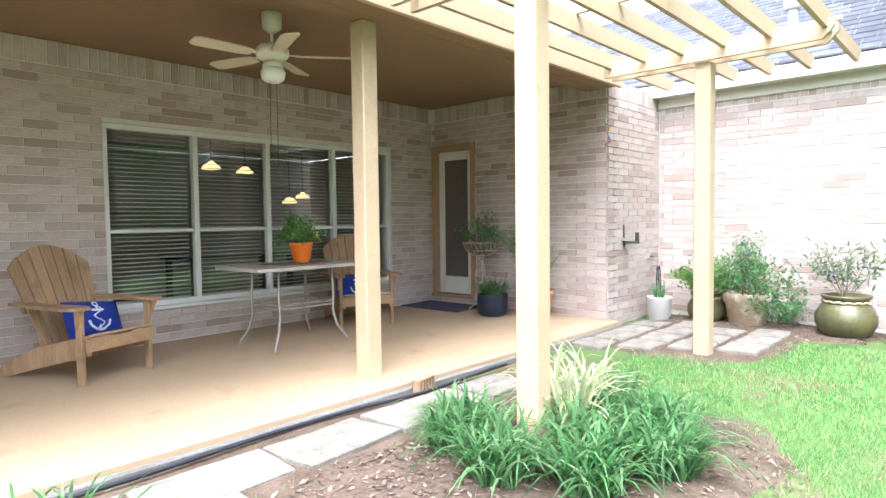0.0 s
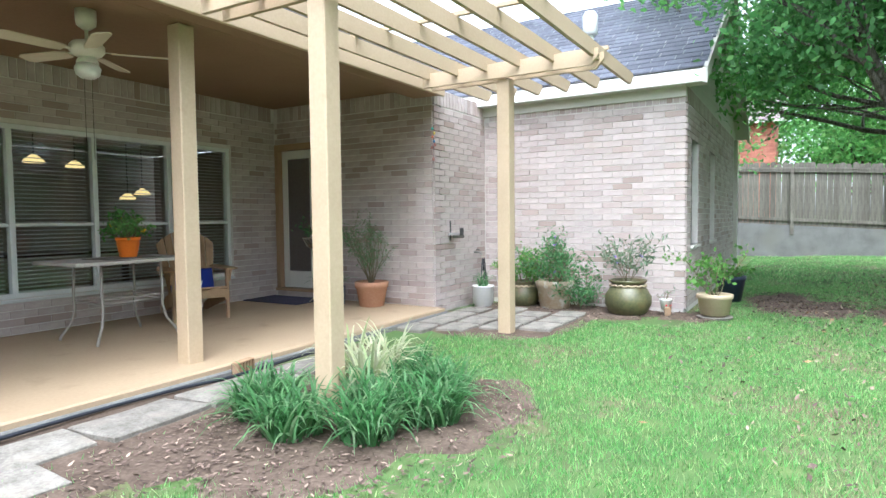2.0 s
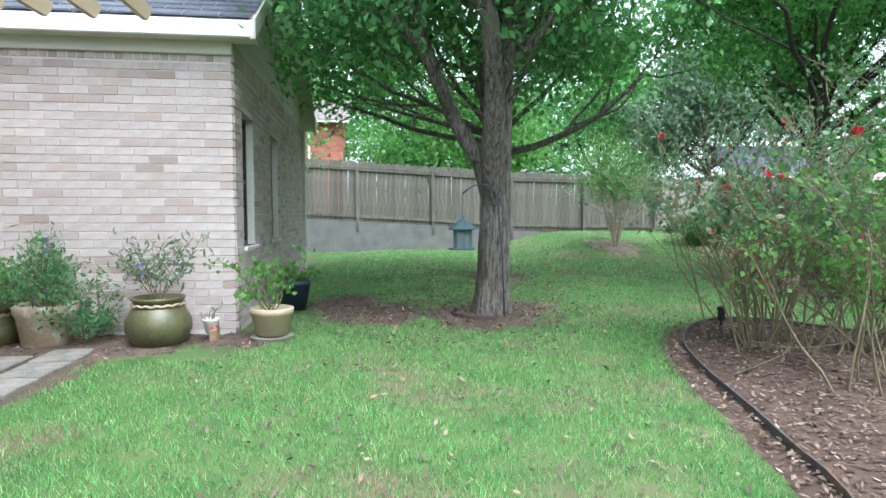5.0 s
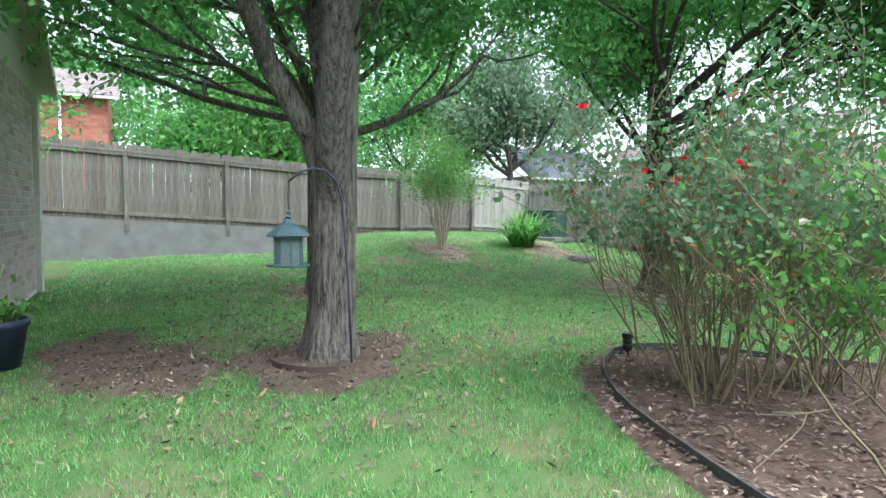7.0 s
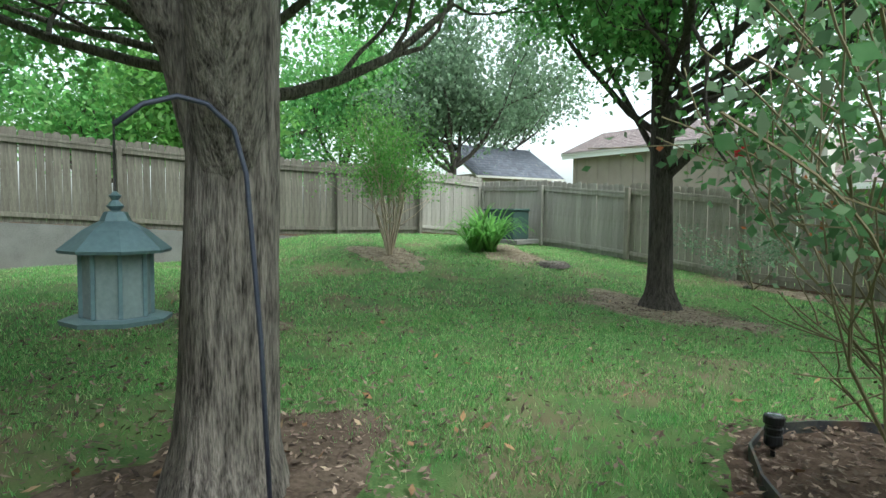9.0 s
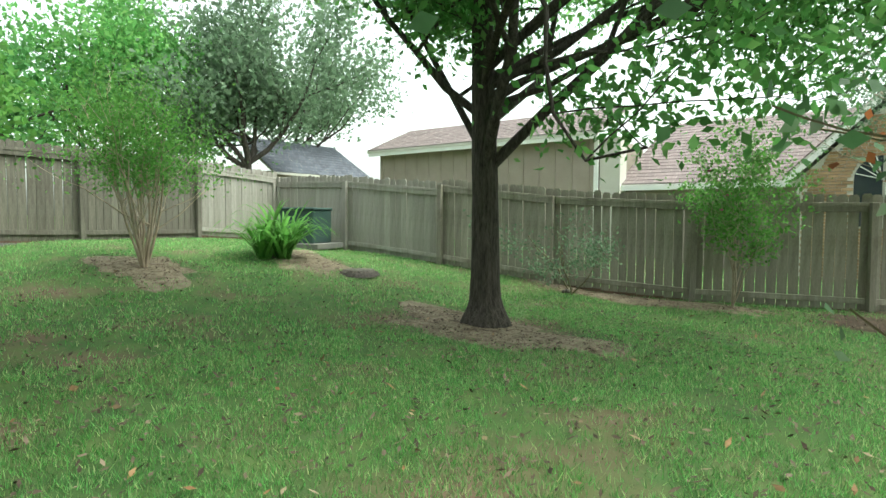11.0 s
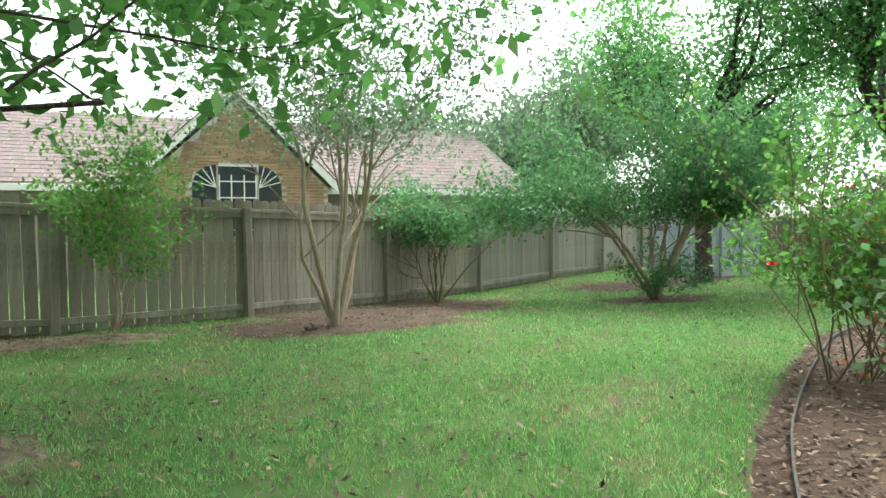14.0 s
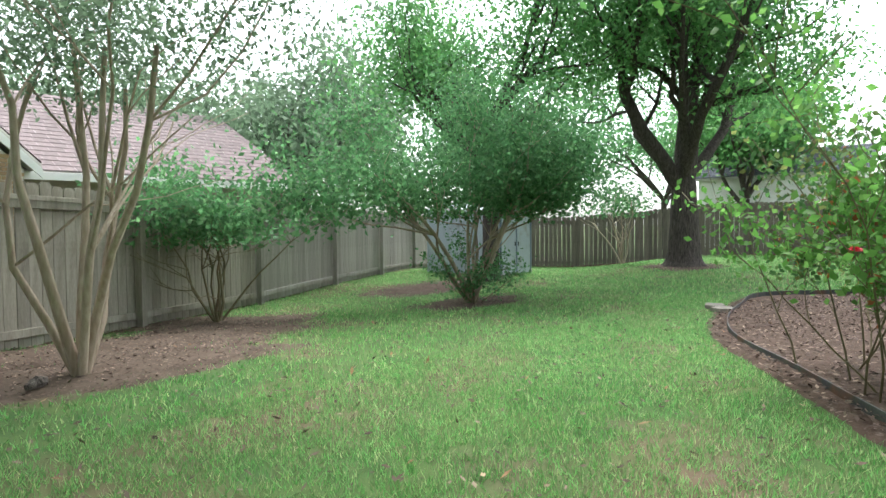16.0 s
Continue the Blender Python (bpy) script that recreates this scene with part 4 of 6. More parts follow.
PETAL_R = mat("red_rose_petal", (0.55, 0.02, 0.04), (0.7, 0.05, 0.08), 8, 0.5, island=0.2, translucent=0.2)
PETAL_W = mat("pale_rose_petal", (0.78, 0.62, 0.6), (0.85, 0.78, 0.76), 8, 0.5, island=0.1, translucent=0.2)
PETAL_P = mat("pink_petal", (0.65, 0.12, 0.3), (0.75, 0.25, 0.42), 8, 0.5, island=0.2, translucent=0.2)
RUST = leaf("rusty_young_leaf", (0.30, 0.10, 0.04), (0.42, 0.16, 0.06))
LEAF_RG = leaf("greyed_rose_leaf", (0.085, 0.19, 0.075), (0.14, 0.26, 0.12), c2=(0.24, 0.31, 0.20))


def rose_bush(x, y, h, canes, count, seed, leafmat, bloom, blooms, label, low=0.35, size=0.05, reach=1.0):
    rnd, nr = random.Random(seed), np.random.default_rng(seed)
    b = thing("rose_bush", pose(x, y, gz(x, y) - 0.01), label, "bush", "rose bushes")
    tips = []
    for k in range(canes):
        a, pt = rnd.uniform(0, 6.28), math.radians(rnd.uniform(90 - 38 * reach, 84))
        d = Vector((math.cos(a) * math.cos(pt), math.sin(a) * math.cos(pt), math.sin(pt)))
        g = Geo()
        grow(g, tips, Vector((rnd.gauss(0, 0.17), rnd.gauss(0, 0.17), 0)), d, h * rnd.uniform(0.35, 0.75), 0.0085, 2, rnd, 0.05, 0.15, (2, 4), 0.6, 0.6)
        part("cane", g, TWIG, b)
    tips2 = [t for t in tips if t.z > low * h] or tips
    tagged(part("foliage", leaf_mesh("foliage", foliage(tips2, count, 0.07, nr), size, leafmat, nr, 0.65), leafmat, b), kind="stuff")
    tagged(part("young_leaves", leaf_mesh("young_leaves", foliage(tips2[-len(tips2) // 3:], count // 18, 0.07, nr), size * 0.8, RUST, nr, 0.6), RUST, b, "rust-red young leaves"), kind="stuff")
    for k in range(blooms):
        t = rnd.choice(tips2)
        g = Geo()
        for q in range(3):
            for j in range(5):
                a = j * 1.256 + q * 0.6
                r0 = 0.010 + 0.008 * q
                c, s = math.cos(a), math.sin(a)
                g.add([(c * 0.004, s * 0.004, 0), (c * r0 - s * r0 * 0.8, s * r0 + c * r0 * 0.8, 0.022 - 0.005 * q), (c * r0 * 1.7, s * r0 * 1.7, 0.030 - 0.010 * q), (c * r0 + s * r0 * 0.8, s * r0 - c * r0 * 0.8, 0.022 - 0.005 * q)], [(0, 1, 2, 3)])
        part("bloom", g, bloom, b, "", m=pose(t.x, t.y, t.z + 0.03, rnd.uniform(-50, 50), rnd.uniform(-50, 50), 0))
    return b


rose_bush(4.0, -3.6, 2.1, 46, 5400, 1, LEAF_RG, PETAL_R, 16, "tall twiggy rose bush with red blooms in mulch", 0.48, 0.05, 0.85)
rose_bush(3.75, -4.45, 1.75, 34, 5200, 2, LEAF_RG, PETAL_R, 16, "tall rose bush with red blooms and grey-green leaves", 0.2, 0.036, 1.05)
rose_bush(2.75, -3.6, 1.8, 12, 1900, 3, LEAF_Y, PETAL_W, 12, "leafy bright green rose bush with pale blooms", 0.3, 0.05, 0.7)
rose_bush(1.9, -6.6, 1.95, 16, 5000, 4, LEAF_Y, PETAL_R, 5, "tall bright green rose bush with rusty tips", 0.3, 0.055, 0.9)
rose_bush(1.35, -6.85, 1.7, 9, 3200, 5, LEAF_R, PETAL_W, 4, "leggy green rose bush at the bed's edge", 0.4)
rose_bush(1.0, -5.2, 1.5, 9, 2600, 6, LEAF_R, PETAL_W, 4, "rose bush in the middle of the bed")
for k in range(9):
    rnd = random.Random(k)
    a, r = rnd.uniform(0, 6.28), rnd.uniform(0.2, 0.5)
    z = rnd.uniform(1.1, 2.0)
    fl = thing("hibiscus_bloom", pose(7.1 + r * math.cos(a), -12.08 + r * math.sin(a), z), "pink flower on the fence shrub", "flower", "pink flowers")
    part("petals", Geo().lathe([(0.005, 0), (0.03, 0.015), (0.045, 0.03), (0.02, 0.02), (0.004, 0.01)], 8), PETAL_P, fl)


def strap_clump(name, x, y, z, n, L, w, material, label, seed, spread_r=0.1, lift=0.9, category="plant", group=""):
    """Arching strap leaves from a common root."""
    rnd = random.Random(seed)
    c = thing(name, pose(x, y, z), label, category, group)
    g = Geo()
    for k in range(n):
        a = rnd.uniform(0, 6.283)
        d = (math.cos(a), math.sin(a))
        l = L * rnd.uniform(0.65, 1.15)
        r0 = spread_r * math.sqrt(rnd.random())
        b = rnd.uniform(0, 6.283)
        bx, by = r0 * math.cos(b), r0 * math.sin(b)
        lf = lift * rnd.uniform(0.75, 1.15)
        out = rnd.uniform(0.35, 1.0)
        vs = []
        for i in range(6):
            u = i / 5
            rr = l * out * (u ** 1.15) * 0.85
            zz = l * lf * (u - 0.62 * out * u * u * u - 0.18 * out * u * u)
            ww = w * (1 - u ** 3) * 0.5 + 0.0005
            px, py = bx + d[0] * rr, by + d[1] * rr
            vs += [(px - d[1] * ww, py + d[0] * ww, zz), (px + d[1] * ww, py - d[0] * ww, zz)]
        g.add(vs, [(2 * i, 2 * i + 1, 2 * i + 3, 2 * i + 2) for i in range(5)])
    part("leaves", g, material, c)
    return c


for k, (x, y, n, L) in enumerate(((0.02, 2.05, 150, 0.46), (0.42, 1.88, 150, 0.46), (0.80, 2.05, 150, 0.46), (-0.15, 2.45, 130, 0.46), (1.0, 2.42, 120, 0.44), (0.0, 2.85, 110, 0.42), (0.35, 2.22, 130, 0.45), (0.72, 2.32, 100, 0.42), (0.22, 3.0, 80, 0.4), (-1.9, 3.12, 130, 0.44))):
    strap_clump("liriope_clump", x - 0.09, y - 0.14, 0.01, int(n * 1.4), L * 1.12, 0.017, STRAP, "dense arching green liriope clump in bare soil", k, 0.16, 0.85, "plant", "liriope clumps")
for k, (x, y) in enumerate(((0.78, 2.72), (0.62, 2.50), (0.95, 2.60))):
    strap_clump("spider_plant", x - 0.09, y - 0.14, 0.04, 60, 0.62, 0.020, STRAP_V, "pale cream-striped arching strap-leaf plant", 40 + k, 0.08, 0.95, "plant", "pale strap-leaf plants")
for k, (x, y) in enumerate(((13.6, -8.8), (13.9, -8.95), (13.75, -8.5))):
    strap_clump("crinum_lily", x, y, gz(x, y), 60, 1.4, 0.065, STRAP_L, "large arching bright green strap-leaf lily", 50 + k, 0.10, 1.0, "plant", "strap-leaf lilies")

# ---- lawn blades ----
def inside(poly, X, Y):
    r = np.zeros(X.shape, bool)
    n = len(poly)
    for i in range(n):
        x0, y0 = poly[i]
        x1, y1 = poly[(i + 1) % n]
        c = ((y0 > Y) != (y1 > Y)) & (X < (x1 - x0) * (Y - y0) / (y1 - y0 + 1e-12) + x0)
        r ^= c
    return r


def bare(X, Y, rnd):
    b = (Y > PE - 0.55) & (X < 4.2) | (Y > EY - 0.1) & (X > 4.2) | (X > 2.9) & (X < 5.2) & (Y > 2.05) | (X > 17.55)
    b |= inside(BED, X, Y)
    for x, y, rx, ry, sd in PATCHES:
        q = ((X - x) / rx) ** 2 + ((Y - y) / ry) ** 2
        b |= q < 1.15 * rnd.uniform(0.0, 1.0, X.shape) ** 0.45
    worn = np.sin(1.9 * X + 2.1 * np.sin(0.9 * Y)) * np.sin(2.3 * Y + 1.4 * np.sin(1.1 * X)) + 0.4 * np.sin(6.1 * X + 3.0 * Y) * np.sin(5.2 * Y - 2.0 * X)
    b |= (worn > 0.42) & (X > 5.2) & (rnd.uniform(0, 1, X.shape) < 0.8)
    b |= (worn < -0.7) & (rnd.uniform(0, 1, X.shape) < 0.4)
    fine = np.sin(11.3 * X + 2.0 * np.sin(5.1 * Y)) * np.sin(9.7 * Y + 2.0 * np.sin(6.3 * X))
    b |= (fine > 0.62) & (rnd.uniform(0, 1, X.shape) < 0.75)
    return b


def blades(name, x0, x1, y0, y1, per_m2, h, w, seed, skip=None):
    rnd = np.random.default_rng(seed)
    n = int((x1 - x0) * (y1 - y0) * per_m2)
    X, Y = rnd.uniform(x0, x1, n), rnd.uniform(y0, y1, n)
    keep = ~bare(X, Y, rnd)
    if skip:
        keep &= ~((X > skip[0]) & (X < skip[1]) & (Y > skip[2]) & (Y < skip[3]))
    X, Y = X[keep], Y[keep]
    n = len(X)
    Z = ground_z(X, Y) - 0.004
    A = rnd.uniform(0, 6.283, n)
    H = h * rnd.uniform(0.5, 1.3, n)
    ln = rnd.uniform(0.1, 1.1, n) * H
    B = A + rnd.normal(0, 0.6, n) + 1.57
    dx, dy = np.cos(A) * w * 0.5, np.sin(A) * w * 0.5
    V = np.stack([np.stack([X - dx, Y - dy, Z], 1), np.stack([X + dx, Y + dy, Z], 1), np.stack([X + np.cos(B) * ln, Y + np.sin(B) * ln, Z + H], 1)], 1).reshape(-1, 3)
    me = bpy.data.meshes.new(name)
    me.vertices.add(3 * n), me.loops.add(3 * n), me.polygons.add(n)
    me.vertices.foreach_set("co", V.astype(np.float32).ravel())
    me.loops.foreach_set("vertex_index", np.arange(3 * n, dtype=np.int32))
    me.polygons.foreach_set("loop_start", np.arange(0, 3 * n, 3, dtype=np.int32))
    me.polygons.foreach_set("loop_total", np.full(n, 3, dtype=np.int32))
    me.materials.append(GRASS)
    me.update(calc_edges=True)
    return tagged(new(name, me), "short green lawn grass with straw-coloured bits", "grass", kind="stuff")


NEAR = (-3.2, 9.5, -10.0, 2.9)
blades("lawn_grass", *NEAR, 4700, 0.038, 0.0058, 1)
blades("lawn_grass", -15.0, 17.6, -18.5, 3.0, 900, 0.046, 0.011, 2, NEAR)


def scatter_bits(name, spots, n, size, material, label, seed, flat=0.25):
    """Flat bits lying on the ground: mulch, dead leaves."""
    rnd = np.random.default_rng(seed)
    C, k = [], 0
    for x, y, rx, ry, m in spots:
        a, r = rnd.uniform(0, 6.283, m), np.sqrt(rnd.uniform(0, 1, m))
        C.append(np.stack([x + rx * r * np.cos(a), y + ry * r * np.sin(a)], 1))
    P = np.concatenate(C)
    if name == "mulch_chips":
        P = P[inside(BED, P[:, 0], P[:, 1])]
    Z = ground_z(P[:, 0], P[:, 1]) + (0.045 if name == "mulch_chips" else 0.028)
    n = len(P)
    A = rnd.uniform(0, 6.283, n)
    D = np.stack([np.cos(A), np.sin(A), rnd.normal(0, flat, n)], 1)
    W = np.stack([-np.sin(A), np.cos(A), rnd.normal(0, flat, n)], 1)
    c = np.concatenate([P, Z[:, None]], 1)
    s = size * rnd.uniform(0.5, 1.4, n)[:, None]
    V = np.stack([c - D * s, c + W * s * 0.4, c + D * s, c - W * s * 0.4], 1).reshape(-1, 3)
    g = Geo()
    g.v = [tuple(v) for v in V.tolist()]
    g.f = [(4 * i, 4 * i + 1, 4 * i + 2, 4 * i + 3) for i in range(n)]
    return tagged(part(name, g, material), label, "litter", kind="stuff")


scatter_bits("mulch_chips", [(0.3, -5.4, 5.8, 4.0, 66000)], 0, 0.021, CHIP, "shredded bark chips on the rose bed", 3)
scatter_bits("soil_litter", [(x, y, rx, ry, int(1700 * rx * ry) + 60) for x, y, rx, ry, s in PATCHES], 0, 0.018, CHIP, "bark bits and dry leaves on bare soil", 4)
DEAD = mat("dry_leaf", (0.24, 0.12, 0.06), (0.36, 0.22, 0.12), 8, 0.8, island=0.35, c2=(0.42, 0.35, 0.25))
scatter_bits("lawn_debris", [(9.5, -5.5, 5.0, 5.0, 9000), (4.5, -1.2, 4.5, 2.4, 2200), (3.0, -9.5, 5.0, 3.0, 1800), (6.2, -1.2, 2.0, 1.6, 1500)], 0, 0.021, CHIP, "small brown bits between the grass", 6, 0.35)
scatter_bits("fallen_leaves", [(3.0, -3.5, 7, 6, 190), (8.5, -6, 5, 5, 260), (2, -10, 5, 3, 60), (5.8, -1.6, 1.6, 1.3, 70)], 0, 0.030, DEAD, "brown fallen leaves lying on the lawn", 5, 0.4)

# ---- neighbours' houses, shed ----
SIDING = mat("tan_board_siding", (0.29, 0.24, 0.205), (0.35, 0.295, 0.25), 2, 0.85, 0.2, 30)
NBRICK = mat("neighbour_brown_brick", (0.30, 0.19, 0.11), (0.44, 0.30, 0.19), 3, 0.9, 0.5, 26, island=0.25)
RBRICK = mat("neighbour_red_brick", (0.36, 0.13, 0.09), (0.46, 0.20, 0.14), 3, 0.9, 0.5, 26, island=0.2)
DARKGLASS = mat("dark_window_glass", (0.03, 0.035, 0.045), (0.05, 0.055, 0.065), 3, 0.08, spec=0.8)


def slope_roof(parent, x0, x1, y0, z0, run, slope, material, turn=0.0, name="roof"):
    return roof_plane(parent, pose(x0, y0, z0, 0, 0, turn), run, x1 - x0, slope, max(8, int(run / 0.22)), material, name)


nh = thing("tan_house", pose(0, 0, 0), "tan-sided neighbour house with pinkish shingle roof", "house", "neighbour houses")
part("wall", Geo().box((17.7, -22.0, 1.5), (9.4, 4.0, 4.4)), SIDING, nh)
for k in range(16):
    part("siding_batten", Geo().box((13.2 + k * 0.6, -19.985, 1.5), (0.03, 0.03, 4.2), 0.003), SIDING, nh)
part("corner_board", Geo().box((12.96, -19.97, 1.5), (0.14, 0.06, 4.2), 0.005), WHITE, nh)
part("fascia_board", Geo().box((17.7, -19.60, 3.62), (9.9, 0.05, 0.18), 0.005), WHITE, nh)
rp = roof_plane(nh, pose(22.7, -19.55, 3.78, 0, 0, 180), 2.6, 10.0, 0.42, 12, SHINGLE_P)
nb = thing("brick_gable_house", pose(0, 0, 0), "neighbour house with brick gable, arched window, pinkish roof", "house", "neighbour houses")
roof_plane(nb, pose(12.4, -20.2, 2.15, 0, 0, 180), 4.6, 16.0, 0.52, 20, SHINGLE_P)
part("wall", Geo().box((4.4, -21.2, 0.9), (16.0, 1.2, 2.5)), SIDING, nb)
part("side_wall", Geo().box((12.55, -20.3, 1.6), (0.66, 0.5, 4.0), 0.01), SOFFIT, nb, "pale greige painted wall")
part("fascia_board", Geo().box((4.4, -20.17, 2.03), (16.0, 0.05, 0.16), 0.005), WHITE, nb)
GX0, GX1, GZ, GA, GYF = 3.0, 7.45, 2.1, 4.25, -19.6
gx = (GX0 + GX1) / 2
g = Geo().prism([(GX0, -0.3), (GX1, -0.3), (GX1, GZ), (gx, GA), (GX0, GZ)], 19.6, 20.4)
g.v = [(v[0], -v[2], v[1]) for v in g.v]
part("gable_wall", g, MORTAR, nb)
g = Geo()
rnd = random.Random(9)
for r in range(58):
    z = -0.25 + r * 0.08
    hw = (GX1 - GX0) / 2 if z < GZ else (GA - z) / (GA - GZ) * (GX1 - GX0) / 2
    x = gx - hw + (0.12 if r % 2 else 0.0)
    while x + 0.22 < gx + hw:
        c = x + 0.11
        if not (abs(c - gx) < 1.12 and z < 2.05 + 0.62 * math.sqrt(max(0, 1 - ((c - gx) / 1.12) ** 2)) and z > 0.9):
            g.box((c, GYF + 0.012, z), (0.222, 0.03, 0.066))
        x += 0.235
tagged(part("bricks", g, NBRICK, nb), "brown-orange bricks", kind="stuff")
for s in (-1, 1):
    g = Geo()
    xe = GX0 - 0.25 if s < 0 else GX1 + 0.25
    z0, z1 = GZ - 0.18, GA + 0.12
    g.add([(xe, GYF + 0.22, z0), (gx, GYF + 0.22, z1), (gx, GYF + 0.22, z1 + 0.18), (xe, GYF + 0.22, z0 + 0.18), (xe, GYF + 0.17, z0), (gx, GYF + 0.17, z1), (gx, GYF + 0.17, z1 + 0.18), (xe, GYF + 0.17, z0 + 0.18)],
          [(0, 1, 2, 3), (7, 6, 5, 4), (0, 4, 5, 1), (2, 6, 7, 3)])
    part("rake_board", g, WHITE, nb)
    slope = (z1 - z0) / abs(gx - xe)
    roof_plane(nb, pose(xe, GYF + 0.16 if s < 0 else GYF - 4.49, z0 + 0.3, 0, 0, -90 if s < 0 else 90), abs(gx - xe), 4.65, slope, 12, SHINGLE_P, "gable_roof")
win = part("window", Geo().box((gx, GYF + 0.02, 1.72), (0.9, 0.02, 1.75)), DARKGLASS, nb)
for s in (-1, 1):
    arc = [(gx + s * 0.50, 0.95)] + [(gx + s * (0.50 + 0.55 * math.sin(a)), 2.05 + 0.55 * math.cos(a)) for a in [k * math.pi / 16 for k in range(9)]] + [(gx + s * 1.05, 0.95)]
    g = Geo().prism(arc if s < 0 else arc[::-1], -GYF - 0.03, -GYF - 0.01)
    g.v = [(v[0], -v[2], v[1]) for v in g.v]
    w = part("window", g, DARKGLASS, nb)
    for a in (0.25, 0.6, 0.95, 1.3):
        part("glazing_bar", Geo().tube([(gx + s * 0.5, GYF + 0.035, 2.05), (gx + s * (0.5 + 0.54 * math.sin(a)), GYF + 0.035, 2.05 + 0.54 * math.cos(a))], 0.014, 5), WHITE, w)
for x in (-0.43, -0.15, 0.15, 0.43):
    part("glazing_bar", Geo().box((gx + x, GYF + 0.035, 1.5), (0.03, 0.02, 1.72)), WHITE, win)
for z in (1.0, 1.4, 1.8, 2.2, 2.58):
    part("glazing_bar", Geo().box((gx, GYF + 0.037, z), (0.9, 0.02, 0.03)), WHITE, win)
rh = thing("red_brick_house", pose(0, 0, 0), "red brick neighbour house with white downpipe beyond the fence", "house", "neighbour houses")
part("wall", Geo().box((29, 5.2, 2.6), (4, 8.8, 5.6)), RBRICK, rh)
g = Geo()
for r in range(64):
    for k in range(36):
        g.box((26.99, 0.9 + k * 0.235 + (0.11 if r % 2 else 0), 0.2 + r * 0.08), (0.03, 0.22, 0.066))
tagged(part("bricks", g, RBRICK, rh), "red bricks", kind="stuff")
part("downpipe", Geo().tube([(26.9, 2.3, 0), (26.9, 2.3, 5.3)], 0.05, 8), WHITE, rh)
roof_plane(rh, pose(26.5, 9.8, 5.3, 0, 0, -90), 2.6, 9.4, 0.5, 10, SHINGLE_P)
gh = thing("grey_roof_house", pose(0, 0, 0), "distant house with grey shingle roof beyond the corner", "house", "neighbour houses")
part("wall", Geo().box((30.5, -21.5, 1.5), (5, 5, 3.4)), SIDING, gh)
roof_plane(gh, pose(27.6, -18.6, 3.1, 0, 0, -90), 3.0, 6.0, 0.6, 12, SHINGLE)
wh = thing("pale_house", pose(0, 0, 0), "pale distant house behind the dark fence", "house", "neighbour houses")
part("wall", Geo().box((-24, -13, 1.5), (4, 6, 3.2)), WHITE, wh)
roof_plane(wh, pose(-21.8, -16.2, 3.0, 0, 0, 90), 2.4, 6.6, 0.5, 10, SHINGLE)

SHEDM = mat("pale_blue_grey_metal", (0.42, 0.47, 0.52), (0.50, 0.55, 0.60), 2, 0.5, 0.1, metal=0.3, spots=(3, 0.6, 0.8, (0.34, 0.33, 0.32)))
SHEDD = mat("blue_grey_trim_metal", (0.16, 0.20, 0.26), (0.2, 0.24, 0.3), 2, 0.5, metal=0.3)
shed = thing("metal_shed", pose(-7.0, -16.8, gz(-7.0, -16.8) - 0.04, 0, 0, 97), "pale blue-grey ribbed metal garden shed with sliding doors", "shed")
for nm, c, s in (("side_wall", (0.0, 0.85, 0.86), (2.3, 0.03, 1.72)), ("back_wall", (0.0, -0.85, 0.86), (2.3, 0.03, 1.72)), ("end_wall", (1.15, 0, 0.86), (0.03, 1.67, 1.72)), ("end_wall", (-1.15, 0, 0.86), (0.03, 1.67, 1.72))):
    w = part(nm, Geo().box(c, s, 0.004), SHEDM, shed)
for k in range(14):
    part("rib", Geo().box((-1.08 + k * 0.165, -0.872, 0.86), (0.03, 0.012, 1.70), 0.003), SHEDM, shed)
for x, nm in ((-0.45, "door"), (0.45, "door")):
    d = part("door", Geo().box((1.18, x * 0.9, 0.84), (0.02, 0.78, 1.6), 0.004), SHEDM, shed)
    part("handle", Geo().box((1.20, x * 0.2, 0.85), (0.02, 0.03, 0.12), 0.004), METAL, d)
for y in (-0.84, 0.0, 0.84):
    part("trim", Geo().box((1.185, y, 0.86), (0.03, 0.07, 1.72), 0.004), SHEDD, shed)
g = Geo().prism([(-0.95, 1.70), (0.95, 1.70), (0.95, 1.76), (0, 2.02), (-0.95, 1.76)], -1.25, 1.25)
g.v = [(v[2], v[0], v[1]) for v in g.v]
part("roof", g, SHEDM, shed)

# ---- yard things ----
BOXM = mat("dark_green_utility_metal", (0.03, 0.06, 0.055), (0.05, 0.085, 0.075), 3, 0.5, 0.05)
ub = thing("utility_box", pose(15.3, -10.6, gz(15.3, -10.6), 0, 0, 20), "dark green metal utility box on a concrete pad", "utility box")
part("pad", Geo().box((0, 0, 0.03), (1.25, 1.1, 0.12), 0.01), CONCRETE, ub)
part("cabinet", Geo().box((0, 0, 0.44), (0.85, 0.75, 0.70), 0.02), BOXM, ub)
part("lid", Geo().box((0, 0, 0.81), (0.90, 0.80, 0.06), 0.02), BOXM, ub)
st = thing("tree_stump", pose(12.1, -9.17, gz(12.1, -9.17) - 0.02), "low cut tree stump with chips", "stump")
part("wood", Geo().lathe([(0.34, 0), (0.28, 0.05), (0.24, 0.10), (0.05, 0.11)], 14, wob=0.12), BARK, st)
part("bark", Geo().lathe([(0.38, 0), (0.33, 0.04), (0.30, 0.06)], 14, wob=0.12), BARK_D, st)
